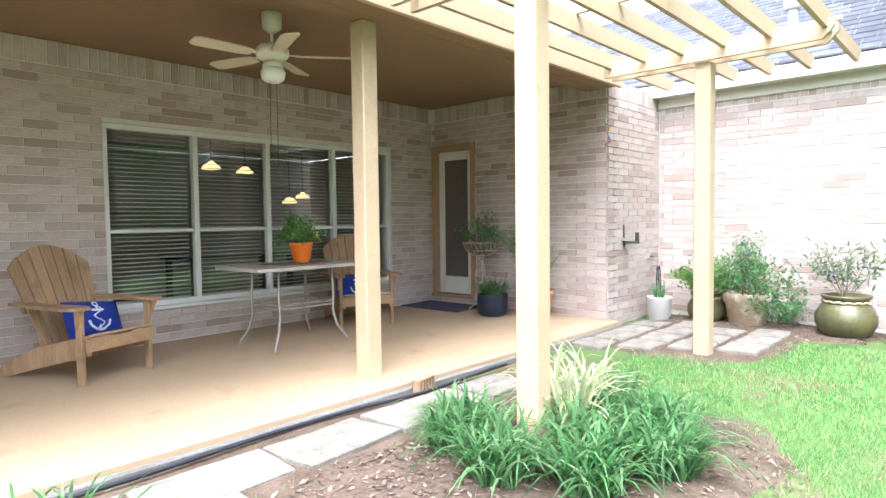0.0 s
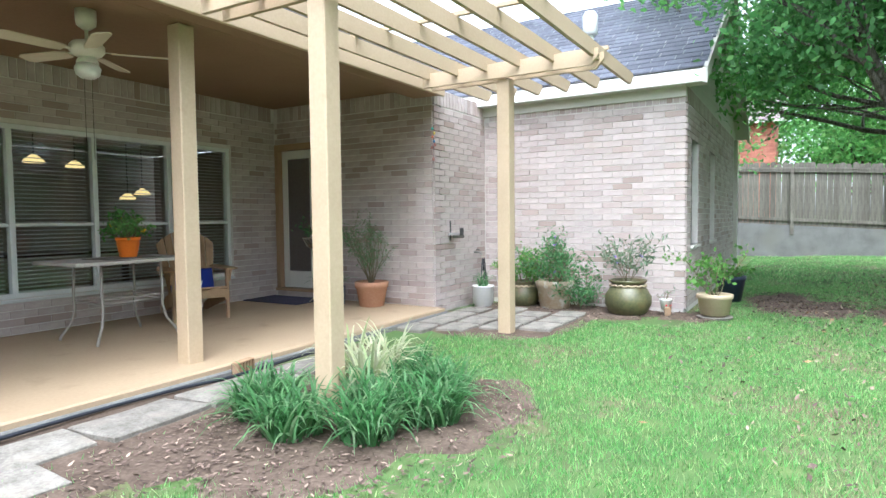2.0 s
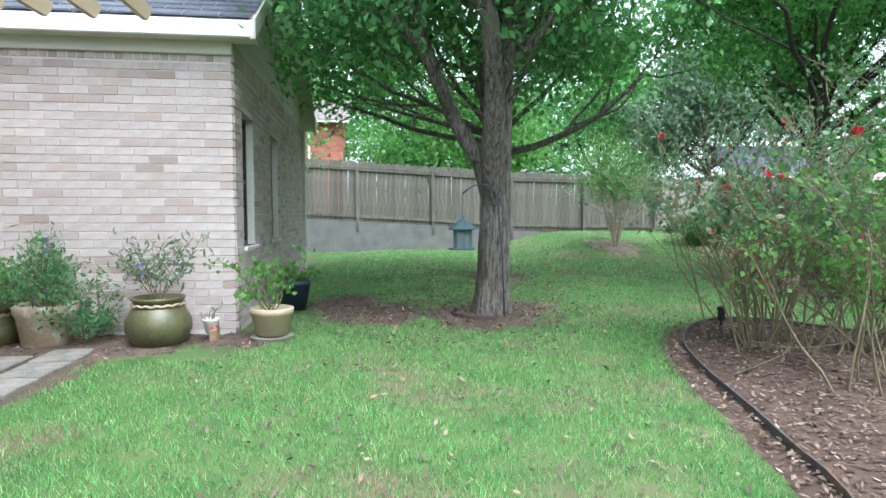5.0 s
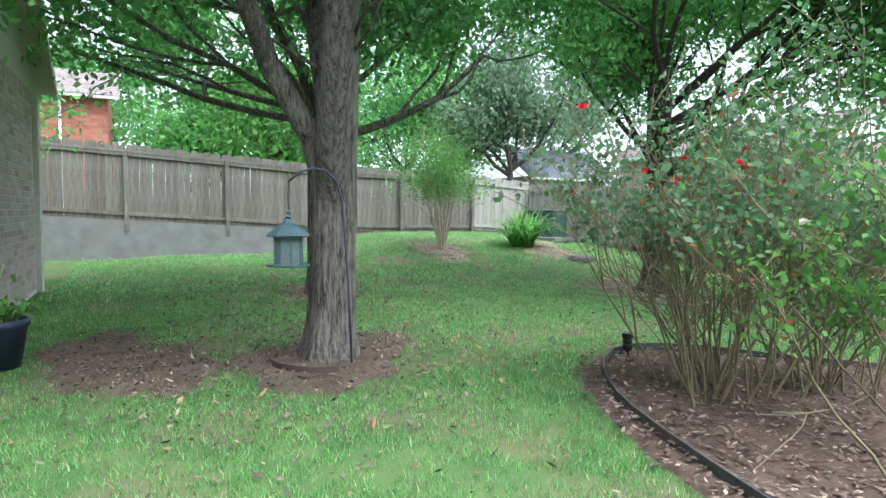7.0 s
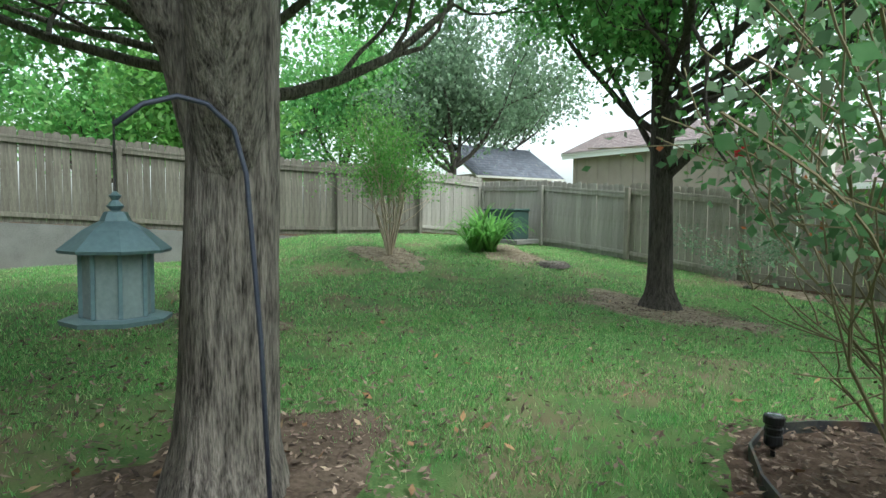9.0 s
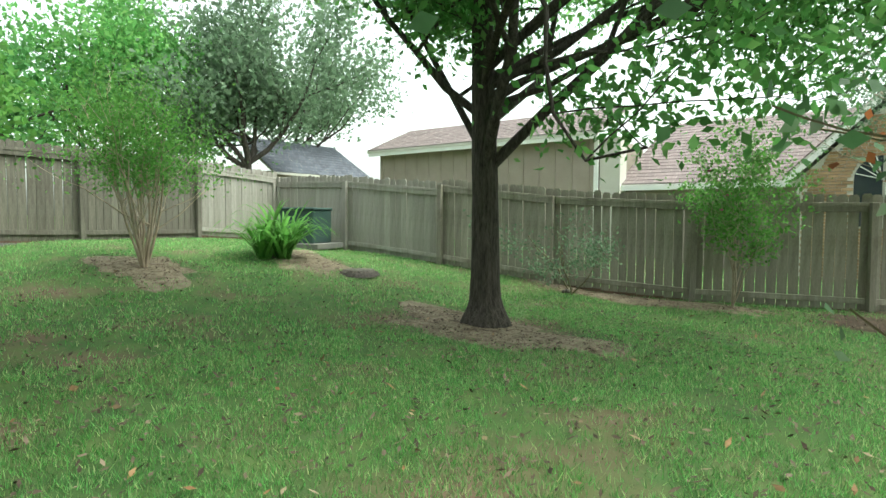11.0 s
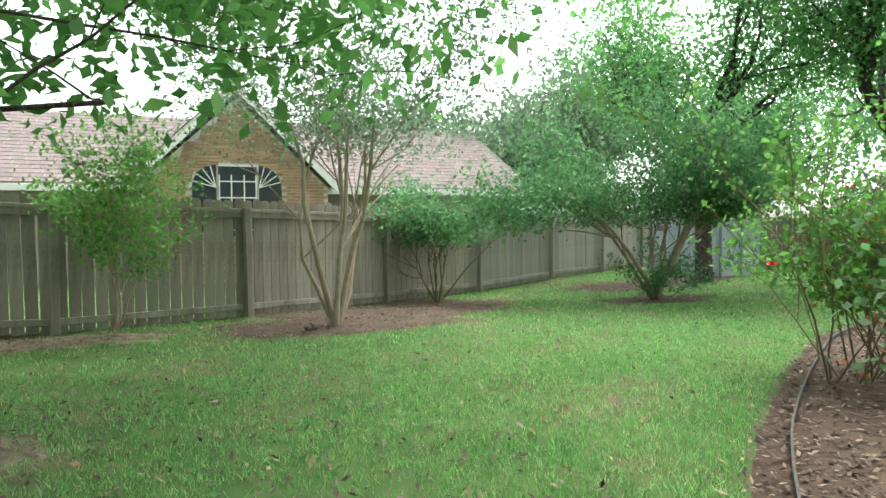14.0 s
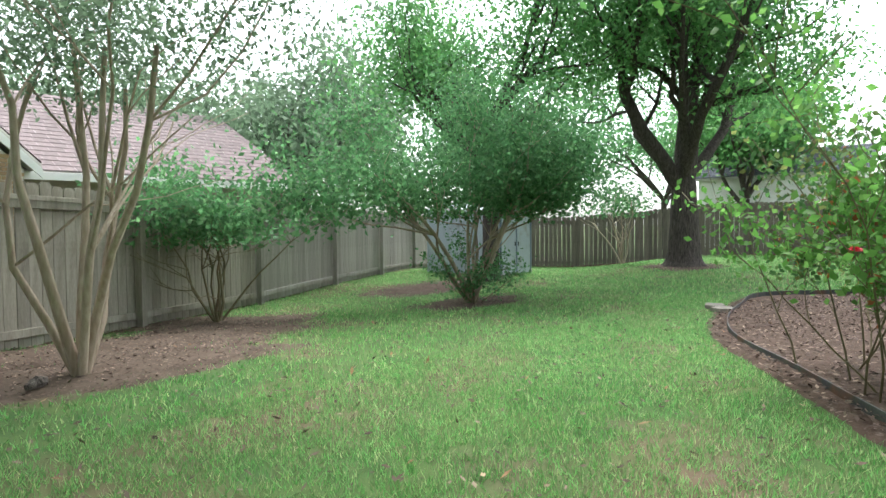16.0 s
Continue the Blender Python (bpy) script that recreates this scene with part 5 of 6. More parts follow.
for x, y, s in ((9.5, -11.55, 0.6), (4.8, -11.6, 0.8)):
    k = thing("wood_offcut", pose(x, y, gz(x, y) + 0.01, 0, 0, 40), "short dark wood offcut on the soil", "wood")
    part("piece", Geo().tube([(0, 0, 0.05), (0.14 * s, 0.03, 0.07), (0.25 * s, 0.02, 0.05)], [0.05 * s, 0.06 * s, 0.03 * s], 7), BARK, k)

# bird feeder on the trunk
FEED = mat("teal_green_metal", (0.085, 0.13, 0.145), (0.12, 0.18, 0.195), 4, 0.45, 0.05, metal=0.2)
FGL = mat("cloudy_feeder_panel", (0.13, 0.165, 0.165), (0.19, 0.23, 0.23), 5, 0.25)
fd = thing("bird_feeder", pose(5.6, -1.21, 0.79) @ Matrix.Scale(0.9, 4), "teal metal lantern-shaped bird feeder hanging at the trunk", "bird feeder")
part("tray", Geo().lathe([(0.05, 0.0), (0.17, 0.01), (0.175, 0.025), (0.14, 0.03), (0.05, 0.03)], 8), FEED, fd)
part("seed_box", Geo().lathe([(0.105, 0.03), (0.105, 0.25), (0.05, 0.26)], 8), FGL, fd)
for k in range(8):
    a = k * math.pi / 4
    part("bar", Geo().box((0.108 * math.cos(a), 0.108 * math.sin(a), 0.14), (0.014, 0.014, 0.22), 0.002), FEED, fd)
part("roof", Geo().lathe([(0.17, 0.245), (0.175, 0.255), (0.10, 0.32), (0.05, 0.35), (0.035, 0.38), (0.012, 0.385)], 8), FEED, fd)
part("finial", Geo().lathe([(0.01, 0.38), (0.028, 0.40), (0.01, 0.42), (0.02, 0.435), (0.004, 0.45)], 8), FEED, fd)
part("hanger", Geo().tube([(0, 0, 0.45), (0.01, 0, 0.52), (0, 0, 0.70)], 0.004, 5), METAL, fd)
HOOK = mat("dark_blue_painted_steel", (0.05, 0.055, 0.085), (0.085, 0.09, 0.125), 6, 0.5, 0.1, metal=0.4)
hk = thing("shepherd_hook", pose(5.57, -1.67, gz(5.57, -1.67) - 0.03), "dark blue steel shepherd's hook beside the trunk", "garden hook")
part("pole", Geo().tube([(0, 0, 0), (0.01, 0.03, 0.7), (0.02, 0.07, 1.25), (0.02, 0.11, 1.40), (0.03, 0.19, 1.475), (0.03, 0.28, 1.49), (0.03, 0.38, 1.455), (0.03, 0.46, 1.385)], 0.009, 8), HOOK, hk, smooth=True)
tr = thing("tree_ring", pose(T1[0] - 0.12, T1[1] + 0.08, gz(*T1)), "dark brown curved tree ring edging round the trunk", "edging")
RING = mat("dark_brown_edging", (0.06, 0.04, 0.035), (0.10, 0.07, 0.06), 5, 0.7, 0.2)
g = Geo()
for k in range(20):
    a0, a1 = math.radians(50 + k * 6.5), math.radians(50 + (k + 1) * 6.5)
    r0, r1 = 0.37, 0.39
    g.add([(r * math.cos(a), r * math.sin(a), z) for z in (-0.02, 0.06) for r in (r0, r1) for a in (a0, a1)], [(0, 1, 5, 4), (3, 2, 6, 7), (4, 5, 7, 6)])
part("band", g, RING, tr)
sp = thing("garden_spotlight", pose(4.97, -3.82, gz(4.97, -3.82)), "small black garden spotlight on a spike", "lamp")
BLK = mat("black_plastic", (0.012, 0.012, 0.013), (0.022, 0.022, 0.024), 5, 0.45)
part("spike", Geo().tube([(0, 0, -0.02), (0, 0, 0.10)], 0.012, 6), BLK, sp)
part("head", Geo().lathe([(0.030, 0.06), (0.040, 0.07), (0.040, 0.11), (0.036, 0.115), (0.036, 0.125), (0.041, 0.13), (0.041, 0.145), (0.037, 0.15), (0.037, 0.16), (0.046, 0.165), (0.046, 0.20), (0.040, 0.205)], 16), BLK, sp, smooth=False)
part("lens", Geo().lathe([(0.038, 0.203), (0.03, 0.208), (0.005, 0.21)], 14), DARKGLASS, sp)
for k, (x, y) in enumerate(((-1.9, -8.75), (-2.2, -8.95))):
    b = thing("garden_stone", pose(x, y, gz(x, y) + 0.01, 0, 0, 20 * k), "small pale flat stone on the bed's edge", "stone", "pale stones")
    part("stone", Geo().prism([(-0.16, -0.1), (0.1, -0.13), (0.18, 0.0), (0.08, 0.12), (-0.12, 0.1)], 0.0, 0.05), STONE, b)

# ---- pavers, hose ----
rnd = random.Random(12)


def paver(x, y, w, d, a, seed):
    q = random.Random(seed)
    pts = []
    for sx, sy in ((-1, -1), (0, -1), (1, -1), (1, 0), (1, 1), (0, 1), (-1, 1), (-1, 0)):
        pts.append((sx * w / 2 + q.uniform(-0.02, 0.02), sy * d / 2 + q.uniform(-0.02, 0.02)))
    g = Geo().prism(pts, -0.05, 0.0)
    n = len(pts)
    top = [(p[0] * 0.95, p[1] * 0.95, 0.008) for p in pts]
    g.add([(p[0], p[1], 0.0) for p in pts] + top, [tuple(range(n, 2 * n))] + [(k, (k + 1) % n, n + (k + 1) % n, n + k) for k in range(n)])
    return g


path = thing("stone_path", pose(0, 0, 0), "pale irregular stone pavers along the patio edge", "path", kind="structure")
k = 0
for row, (y, d) in enumerate(((3.30, 0.40), (2.88, 0.36))):
    x = -5.0
    while x < (1.2 if row == 0 else -0.75):
        w = rnd.uniform(0.5, 0.85)
        if not (row == 1 and -1.4 < x < -0.9):
            part("stone", paver(0, 0, w - 0.035, d + rnd.uniform(-0.04, 0.04), 0, k), STONE, path, m=pose(x + w / 2, y + rnd.uniform(-0.03, 0.03), 0.035, rnd.uniform(-1, 1), rnd.uniform(-1, 1), rnd.uniform(-5, 5)))
        x += w
        k += 1
pad = thing("paver_pad", pose(0, 0, 0), "pale square concrete pavers under the pergola", "pavers", kind="structure")
for i in range(4):
    for j in range(5):
        x, y = 2.85 + i * 0.46 + (0.2 if j % 2 else 0), 3.48 - j * 0.40
        if x < 4.7 and not (i == 0 and j > 1) and j < 4:
            part("paver", paver(0, 0, 0.40, 0.34, 0, 50 + 7 * i + j), STONE, pad, m=pose(x, y, 0.03, rnd.uniform(-0.8, 0.8), rnd.uniform(-0.8, 0.8), rnd.uniform(-2, 2)))
blob_patch("soil_patch", -2.2, 3.22, 4.2, 0.85, SOIL, "bare soil between the pavers", 0, 0.012, 0.05, 31)
blob_patch("soil_patch", 4.0, 2.85, 1.6, 1.1, SOIL, "bare soil between the pavers", 0, 0.013, 0.06, 32)
HOSE = mat("black_rubber_hose", (0.02, 0.022, 0.03), (0.03, 0.033, 0.042), 5, 0.5)
hose = thing("garden_hose", pose(0, 0, 0), "black rubber hose lying along the patio edge", "hose")
part("tube", Geo().tube([(-6 + 0.25 * i, 3.60 - 0.02 * math.sin(i * 0.8) - (0.05 if i > 24 else 0), 0.045) for i in range(31)], 0.013, 7), HOSE, hose, smooth=True)


def holed_brick(x, y, z, a, label):
    b = thing("loose_brick", pose(x, y, z, 0, 0, a), label, "brick", "loose bricks")
    g = Geo()
    for y0 in (-0.05, 0.05):
        g.box((0, y0, 0.03), (0.20, 0.012, 0.06), 0.003)
    for i in range(6):
        g.box((-0.094 + i * 0.0376, 0, 0.03), (0.012, 0.088, 0.06), 0.0)
    part("body", g, NBRICK, b, m=pose(0, 0, 0.045, 90, 0, 0))
    # dark plate added inside the brick, stands in for the shade in its holes
    part("hole_shade", Geo().box((0, 0, 0.045), (0.19, 0.02, 0.085)), BARK_D, b)


holed_brick(0.52, 3.62, 0.03, 12, "loose cored brick at the patio edge")
holed_brick(4.97, 1.25, 0.02, 5, "loose cored brick under a small pot")

# ---- pots and their plants ----
OLIVE = mat("olive_glazed_clay", (0.065, 0.066, 0.03), (0.14, 0.13, 0.055), 4, 0.42, 0.1, 30, spots=(5, 0.52, 0.7, (0.12, 0.07, 0.03)), spec=0.6)
MOSSY = mat("mossy_terracotta", (0.34, 0.24, 0.15), (0.42, 0.36, 0.28), 5, 0.9, 0.5, 40, spots=(6, 0.5, 0.62, (0.55, 0.52, 0.46)))
TERRA = mat("terracotta", (0.40, 0.20, 0.12), (0.48, 0.27, 0.17), 5, 0.85, 0.3)
TANPOT = mat("tan_ceramic", (0.42, 0.33, 0.22), (0.50, 0.40, 0.28), 5, 0.6, 0.1)
NAVY = mat("navy_plastic", (0.02, 0.028, 0.05), (0.03, 0.04, 0.065), 5, 0.4)
POTW = mat("white_pot_glaze", (0.70, 0.69, 0.66), (0.78, 0.77, 0.74), 5, 0.35)
ORANGE = mat("orange_glaze", (0.80, 0.17, 0.02), (0.88, 0.22, 0.03), 3, 0.35)


def pot(x, y, z, prof, material, label, name="plant_pot", soil=None, rope=False, extra=None):
    t = thing(name, pose(x, y, z), label, "pot", "pots by the wall")
    rim_r, rim_z = prof[-1]
    part("body", Geo().lathe(list(prof) + [(rim_r * 0.88, rim_z), (rim_r * 0.84, rim_z - 0.05)], 28), material, t, smooth=True)
    part("soil", Geo().lathe([(rim_r * 0.85, rim_z - 0.05), (rim_r * 0.3, rim_z - 0.035)], 14), SOIL, t)
    if rope:
        r, zz = rope
        part("rope_band", Geo().tube([(r * math.cos(k * 0.1047) , r * math.sin(k * 0.1047), zz + 0.008 * math.sin(k * 1.6)) for k in range(61)], 0.013, 6), TANPOT, t, "twisted rope-like band", smooth=True)
    return t


def herb(x, y, z, h, stems, count, size, seed, leafmat, label, spread_p=(50, 85), aspect=0.35, flower=None, sig=0.05, name="potted_plant"):
    rnd, nr = random.Random(seed), np.random.default_rng(seed)
    t = thing(name, pose(x, y, z), label, "plant", "potted plants")
    tips = []
    for k in range(stems):
        g = Geo()
        a, p = rnd.uniform(0, 6.28), math.radians(rnd.uniform(*spread_p))
        d = Vector((math.cos(a) * math.cos(p), math.sin(a) * math.cos(p), math.sin(p)))
        grow(g, tips, Vector((d.x * 0.08, d.y * 0.08, 0)), d, h * rnd.uniform(0.55, 1.0), 0.006, 1, rnd, 0.02, 0.16, (2, 3), 0.6, 0.5)
        part("stem", g, TWIG, t)
    tagged(part("leaves", leaf_mesh("leaves", foliage(tips, count, sig, nr), size, leafmat, nr, aspect), leafmat, t), kind="stuff")
    if flower:
        for k in range(5 if flower is YELLOW else 3):
            q = rnd.choice(tips)
            part("flower", Geo().lathe([(0.004, 0), (0.02, 0.012), (0.028, 0.02), (0.008, 0.012)], 7), flower, t, m=pose(q.x, q.y, q.z, rnd.uniform(-60, 60), rnd.uniform(-60, 60), 0))
    return t


VIOLET = mat("violet_petal", (0.22, 0.10, 0.55), (0.3, 0.15, 0.65), 5, 0.5, translucent=0.2)
YELLOW = mat("yellow_petal", (0.85, 0.55, 0.03), (0.9, 0.62, 0.05), 5, 0.5, translucent=0.2)
BIG = [(0.13, 0), (0.19, 0.03), (0.235, 0.12), (0.235, 0.20), (0.19, 0.28), (0.155, 0.315), (0.16, 0.33), (0.19, 0.35), (0.195, 0.37)]
pot(4.88, 1.68, 0.0, [(r * 1.19, z * 1.19) for r, z in BIG], OLIVE, "large olive green glazed pot with rope band", rope=(0.212, 0.375))
herb(4.88, 1.68, 0.39, 0.66, 9, 360, 0.085, 1, LEAF_G, "loose upright plant with narrow grey-green leaves", (60, 86), 0.25, VIOLET)
pot(4.96, 2.66, 0.0, [(0.175, 0), (0.195, 0.02), (0.235, 0.28), (0.25, 0.30), (0.26, 0.375), (0.25, 0.385)], MOSSY, "weathered mossy terracotta pot with flaking paint")
herb(4.96, 2.66, 0.36, 0.55, 18, 1300, 0.07, 2, LEAF_B, "bushy plant with drooping grey-green leaves", (25, 85), 0.3, VIOLET, 0.06)
herb(4.96, 2.35, 0.06, 0.5, 12, 800, 0.07, 8, LEAF_B, "leafy plant spilling between the pots", (20, 70), 0.3, None, 0.06)
pot(4.97, 3.12, 0.0, [(0.13, 0), (0.18, 0.03), (0.22, 0.12), (0.215, 0.20), (0.17, 0.28), (0.15, 0.30), (0.18, 0.34), (0.19, 0.36)], OLIVE, "dark olive glazed pot with rope band", rope=(0.165, 0.295))
herb(4.97, 3.12, 0.33, 0.42, 14, 900, 0.06, 3, LEAF_Y, "bright green leafy plant in the dark pot", (25, 80), 0.45, None, 0.06)
pot(4.66, 3.58, 0.0, [(0.11, 0), (0.12, 0.01), (0.12, 0.05), (0.14, 0.06), (0.145, 0.28), (0.15, 0.285), (0.15, 0.30)], POTW, "white ceramic pot with a stepped base")
strap_clump("potted_grass", 4.66, 3.58, 0.27, 36, 0.34, 0.010, LEAF_B, "thin strappy green plant in the white pot", 71, 0.07, 1.2, "plant", "potted plants")
pot(4.97, 1.25, 0.085, [(0.05, 0), (0.07, 0.11), (0.075, 0.115), (0.075, 0.13)], POTW, "small white painted pot with red hearts")
for a in (200, 240, 280):
    hd = thing("painted_heart", pose(4.97 + 0.064 * math.cos(math.radians(a)), 1.25 + 0.064 * math.sin(math.radians(a)), 0.14), "small red heart painted on the pot", "decoration", "painted hearts")
    part("paint", Geo().lathe([(0.012, 0), (0.008, 0.004), (0.002, 0.005)], 8), PETAL_R, hd, m=pose(0, 0, 0, 0, 80, a))
herb(4.97, 1.25, 0.20, 0.12, 5, 40, 0.03, 4, LEAF_G, "tiny sprig in the small pot", (50, 85), 0.4)
pot(4.96, 0.70, 0.05, [(0.12, 0), (0.125, 0.015), (0.155, 0.02), (0.185, 0.20), (0.20, 0.21), (0.20, 0.255), (0.19, 0.26)], TANPOT, "tan ceramic pot with a dark banded rim")
part("saucer", Geo().lathe([(0.19, 0), (0.20, 0.03), (0.15, 0.032)], 20), STONE, tagged(thing("pot_saucer", pose(4.96, 0.70, 0.015), "round stone saucer under the tan pot", "saucer"), ""))
herb(4.96, 0.70, 0.28, 0.62, 8, 260, 0.06, 5, LEAF_Y, "open leafy plant with round green leaves", (48, 82), 0.8, None, 0.05)
pot(6.7, 0.70, 0.01, [(0.15, 0), (0.20, 0.30), (0.215, 0.31), (0.215, 0.36)], NAVY, "navy blue plastic pot")
herb(6.7, 0.70, 0.33, 0.22, 9, 260, 0.07, 6, LEAF_Y, "low leafy plant in the navy pot", (30, 75), 0.5)
pot(3.52, 4.62, PZ, [(0.15, 0), (0.16, 0.01), (0.20, 0.24), (0.215, 0.25), (0.22, 0.31), (0.21, 0.32)], TERRA, "terracotta pot with a banded rim")
herb(3.52, 4.62, PZ + 0.28, 0.85, 14, 2600, 0.035, 7, LEAF_B, "upright rosemary with needle-like leaves", (66, 87), 0.2, None, 0.035)
pot(3.25, 5.08, PZ, [(0.15, 0), (0.18, 0.03), (0.19, 0.24), (0.195, 0.26)], NAVY, "dark grey tub on the patio")
strap_clump("potted_grass", 3.25, 5.08, PZ + 0.22, 230, 0.46, 0.008, STRAP, "grassy plant spilling over its dark tub", 72, 0.12, 0.75, "plant", "potted plants")
CREAMW = mat("rusty_cream_wire", (0.42, 0.38, 0.30), (0.5, 0.46, 0.38), 9, 0.7, 0.1, spots=(12, 0.5, 0.6, (0.25, 0.15, 0.09)))
stand = thing("plant_stand", pose(3.45, 5.4, PZ), "rusty cream wire basket stand with plants", "plant stand")
part("pole", Geo().tube([(0, 0, 0), (0, 0, 0.72)], 0.014, 8), CREAMW, stand)
for k in range(3):
    a = k * 2.094
    part("foot", Geo().tube([(0, 0, 0.25), (0.08 * math.cos(a), 0.08 * math.sin(a), 0.1), (0.18 * math.cos(a), 0.18 * math.sin(a), 0.01)], 0.009, 6), CREAMW, stand)
    part("scroll", Geo().tube([(math.cos(a) * (0.02 + 0.07 * math.sin(u * 0.5)), math.sin(a) * (0.02 + 0.07 * math.sin(u * 0.5)), 0.30 + 0.05 * u) for u in range(7)], 0.006, 5), CREAMW, stand)
g = Geo()
for k in range(22):
    a = k * 2 * math.pi / 22
    g.tube([(0.12 * math.cos(a), 0.12 * math.sin(a), 0.72), (0.20 * math.cos(a + 0.15), 0.20 * math.sin(a + 0.15), 0.78), (0.25 * math.cos(a), 0.25 * math.sin(a), 0.88)], 0.004, 4)
for r, z in ((0.12, 0.72), (0.20, 0.78), (0.25, 0.88)):
    g.tube([(r * math.cos(u * 0.3307), r * math.sin(u * 0.3307), z) for u in range(20)], 0.006, 5)
part("basket", g, CREAMW, stand)
part("liner", Geo().lathe([(0.11, 0.725), (0.19, 0.785), (0.235, 0.86), (0.10, 0.85)], 18), BARK, stand)
herb(3.45, 5.4, PZ + 0.84, 0.36, 12, 420, 0.06, 9, LEAF_B, "mixed green plants in the wire basket", (35, 85), 0.4, None, 0.05)

# ---- tap, hose bracket, wind chime, mat ----
br = thing("hose_bracket", pose(4.2, CY - 0.013, 0.98), "grey metal hose hanger on the brick wall", "bracket")
STEEL = mat("dull_steel", (0.30, 0.29, 0.28), (0.38, 0.37, 0.36), 6, 0.45, 0.05, metal=0.7)
g = Geo()
for k in range(7):
    a0, a1 = math.radians(-20 + k * 30), math.radians(-20 + (k + 1) * 30)
    if k < 6:
        r = 0.07
        g.add([(r * math.cos(a), y, r * math.sin(a) * 0.8) for a in (a0, a1) for y in (0.0, -0.17)], [(0, 1, 3, 2)])
part("saddle", g, STEEL, br)
part("back_plate", Geo().box((0, -0.004, 0.08), (0.03, 0.008, 0.26), 0.002), METAL, br)
part("front_lip", Geo().box((0.0, -0.172, 0.07), (0.10, 0.006, 0.10), 0.003), METAL, br)
tp = thing("water_tap", pose(4.88, CY - 0.013, 0.74), "outdoor brass-grey water tap", "tap")
part("pipe", Geo().tube([(0, 0, 0), (0, -0.09, 0), (0, -0.12, -0.03)], 0.013, 8), STEEL, tp, smooth=True)
part("handle", Geo().lathe([(0.03, 0), (0.032, 0.008), (0.01, 0.012)], 10), METAL, tp, m=pose(0, -0.06, 0.03))
hh = thing("coiled_hose", pose(4.88, CY - 0.06, 0.36), "dark hose hanging below the tap", "hose")
part("loops", Geo().tube([(0.05 * math.cos(k * 0.6), -0.08 - 0.012 * k / 6, 0.0 + 0.30 * math.sin(k * 0.6)) for k in range(16)], 0.008, 6), HOSE, hh, smooth=True)
wc = thing("wind_chime", pose(3.72, 3.78, 2.2), "colourful beaded wind chime with small bells", "wind chime")
part("cord", Geo().tube([(0, 0, -0.3), (0, 0, 0.54)], 0.002, 4), METAL, wc)
for k, c in enumerate(((0.1, 0.3, 0.6), (0.7, 0.2, 0.1), (0.75, 0.6, 0.1), (0.1, 0.45, 0.4))):
    part("bead", Geo().lathe([(0.004, -0.02), (0.018, 0), (0.004, 0.02)], 8), mat("bead_paint", c, c, 4, 0.4), wc, m=pose(0.02 * (-1) ** k, 0, 0.05 * k - 0.02))
for x, z in ((-0.035, -0.12), (0.035, -0.08), (0, -0.26)):
    part("bell", Geo().lathe([(0.022, 0), (0.012, 0.03), (0.004, 0.045)], 8), mat("bell_copper", (0.25, 0.10, 0.08), (0.3, 0.14, 0.1), 5, 0.4, metal=0.6), wc, m=pose(x, 0, z))
MAT = mat("dark_blue_doormat", (0.05, 0.05, 0.09), (0.085, 0.08, 0.13), 30, 0.95, 0.6, 120)
dm_ = thing("doormat", pose(3.40, 6.05, PZ, 0, 0, 2), "dark blue rectangular doormat on the patio", "doormat")
part("mat_body", Geo().box((0, 0, 0.008), (0.62, 1.0, 0.014), 0.005), MAT, dm_)

# ---- ceiling fan ----
FANW = mat("fan_white", (0.66, 0.63, 0.55), (0.72, 0.69, 0.62), 4, 0.45)
FANB = mat("fan_blade_cream", (0.58, 0.50, 0.38), (0.64, 0.57, 0.45), 3, 0.5, stretch=(1, 5, 1))
fan = thing("ceiling_fan", pose(0.0, 4.65, CZ - 0.075), "white ceiling fan with five cream blades and a globe lamp", "ceiling fan")
part("canopy", Geo().lathe([(0.075, 0.075), (0.075, 0.0), (0.07, -0.04), (0.03, -0.07), (0.014, -0.075)], 18), FANW, fan, smooth=True)
part("rod", Geo().tube([(0, 0, -0.07), (0, 0, -0.16)], 0.013, 8), FANW, fan)
part("motor", Geo().lathe([(0.03, -0.15), (0.10, -0.17), (0.125, -0.20), (0.125, -0.24), (0.10, -0.27), (0.06, -0.285)], 24), FANW, fan, smooth=True)
part("light_kit", Geo().lathe([(0.06, -0.285), (0.075, -0.31), (0.08, -0.33), (0.07, -0.335)], 20), FANW, fan, smooth=True)
part("globe", Geo().lathe([(0.075, -0.335), (0.095, -0.37), (0.085, -0.42), (0.05, -0.445), (0.01, -0.45)], 20), POTW, fan, "white glass globe", smooth=True)
for k in range(5):
    b = part("blade", Geo().prism([(0.17, -0.045), (0.25, -0.06), (0.58, -0.068), (0.62, -0.045), (0.62, 0.045), (0.58, 0.068), (0.25, 0.06), (0.17, 0.045)], -0.004, 0.004), FANB, fan, m=pose(0, 0, -0.245, 0, 0, -38 + 72 * k) @ pose(0, 0, 0, 11, 0, 0))
    part("bracket", Geo().box((0.15, 0, 0.006), (0.12, 0.035, 0.006), 0.002), FANW, b)
for x, L in ((0.03, 0.75), (-0.03, 0.62)):
    part("pull_chain", Geo().tube([(x, 0, -0.32), (x, 0, -0.32 - L)], 0.002, 4), METAL, fan)

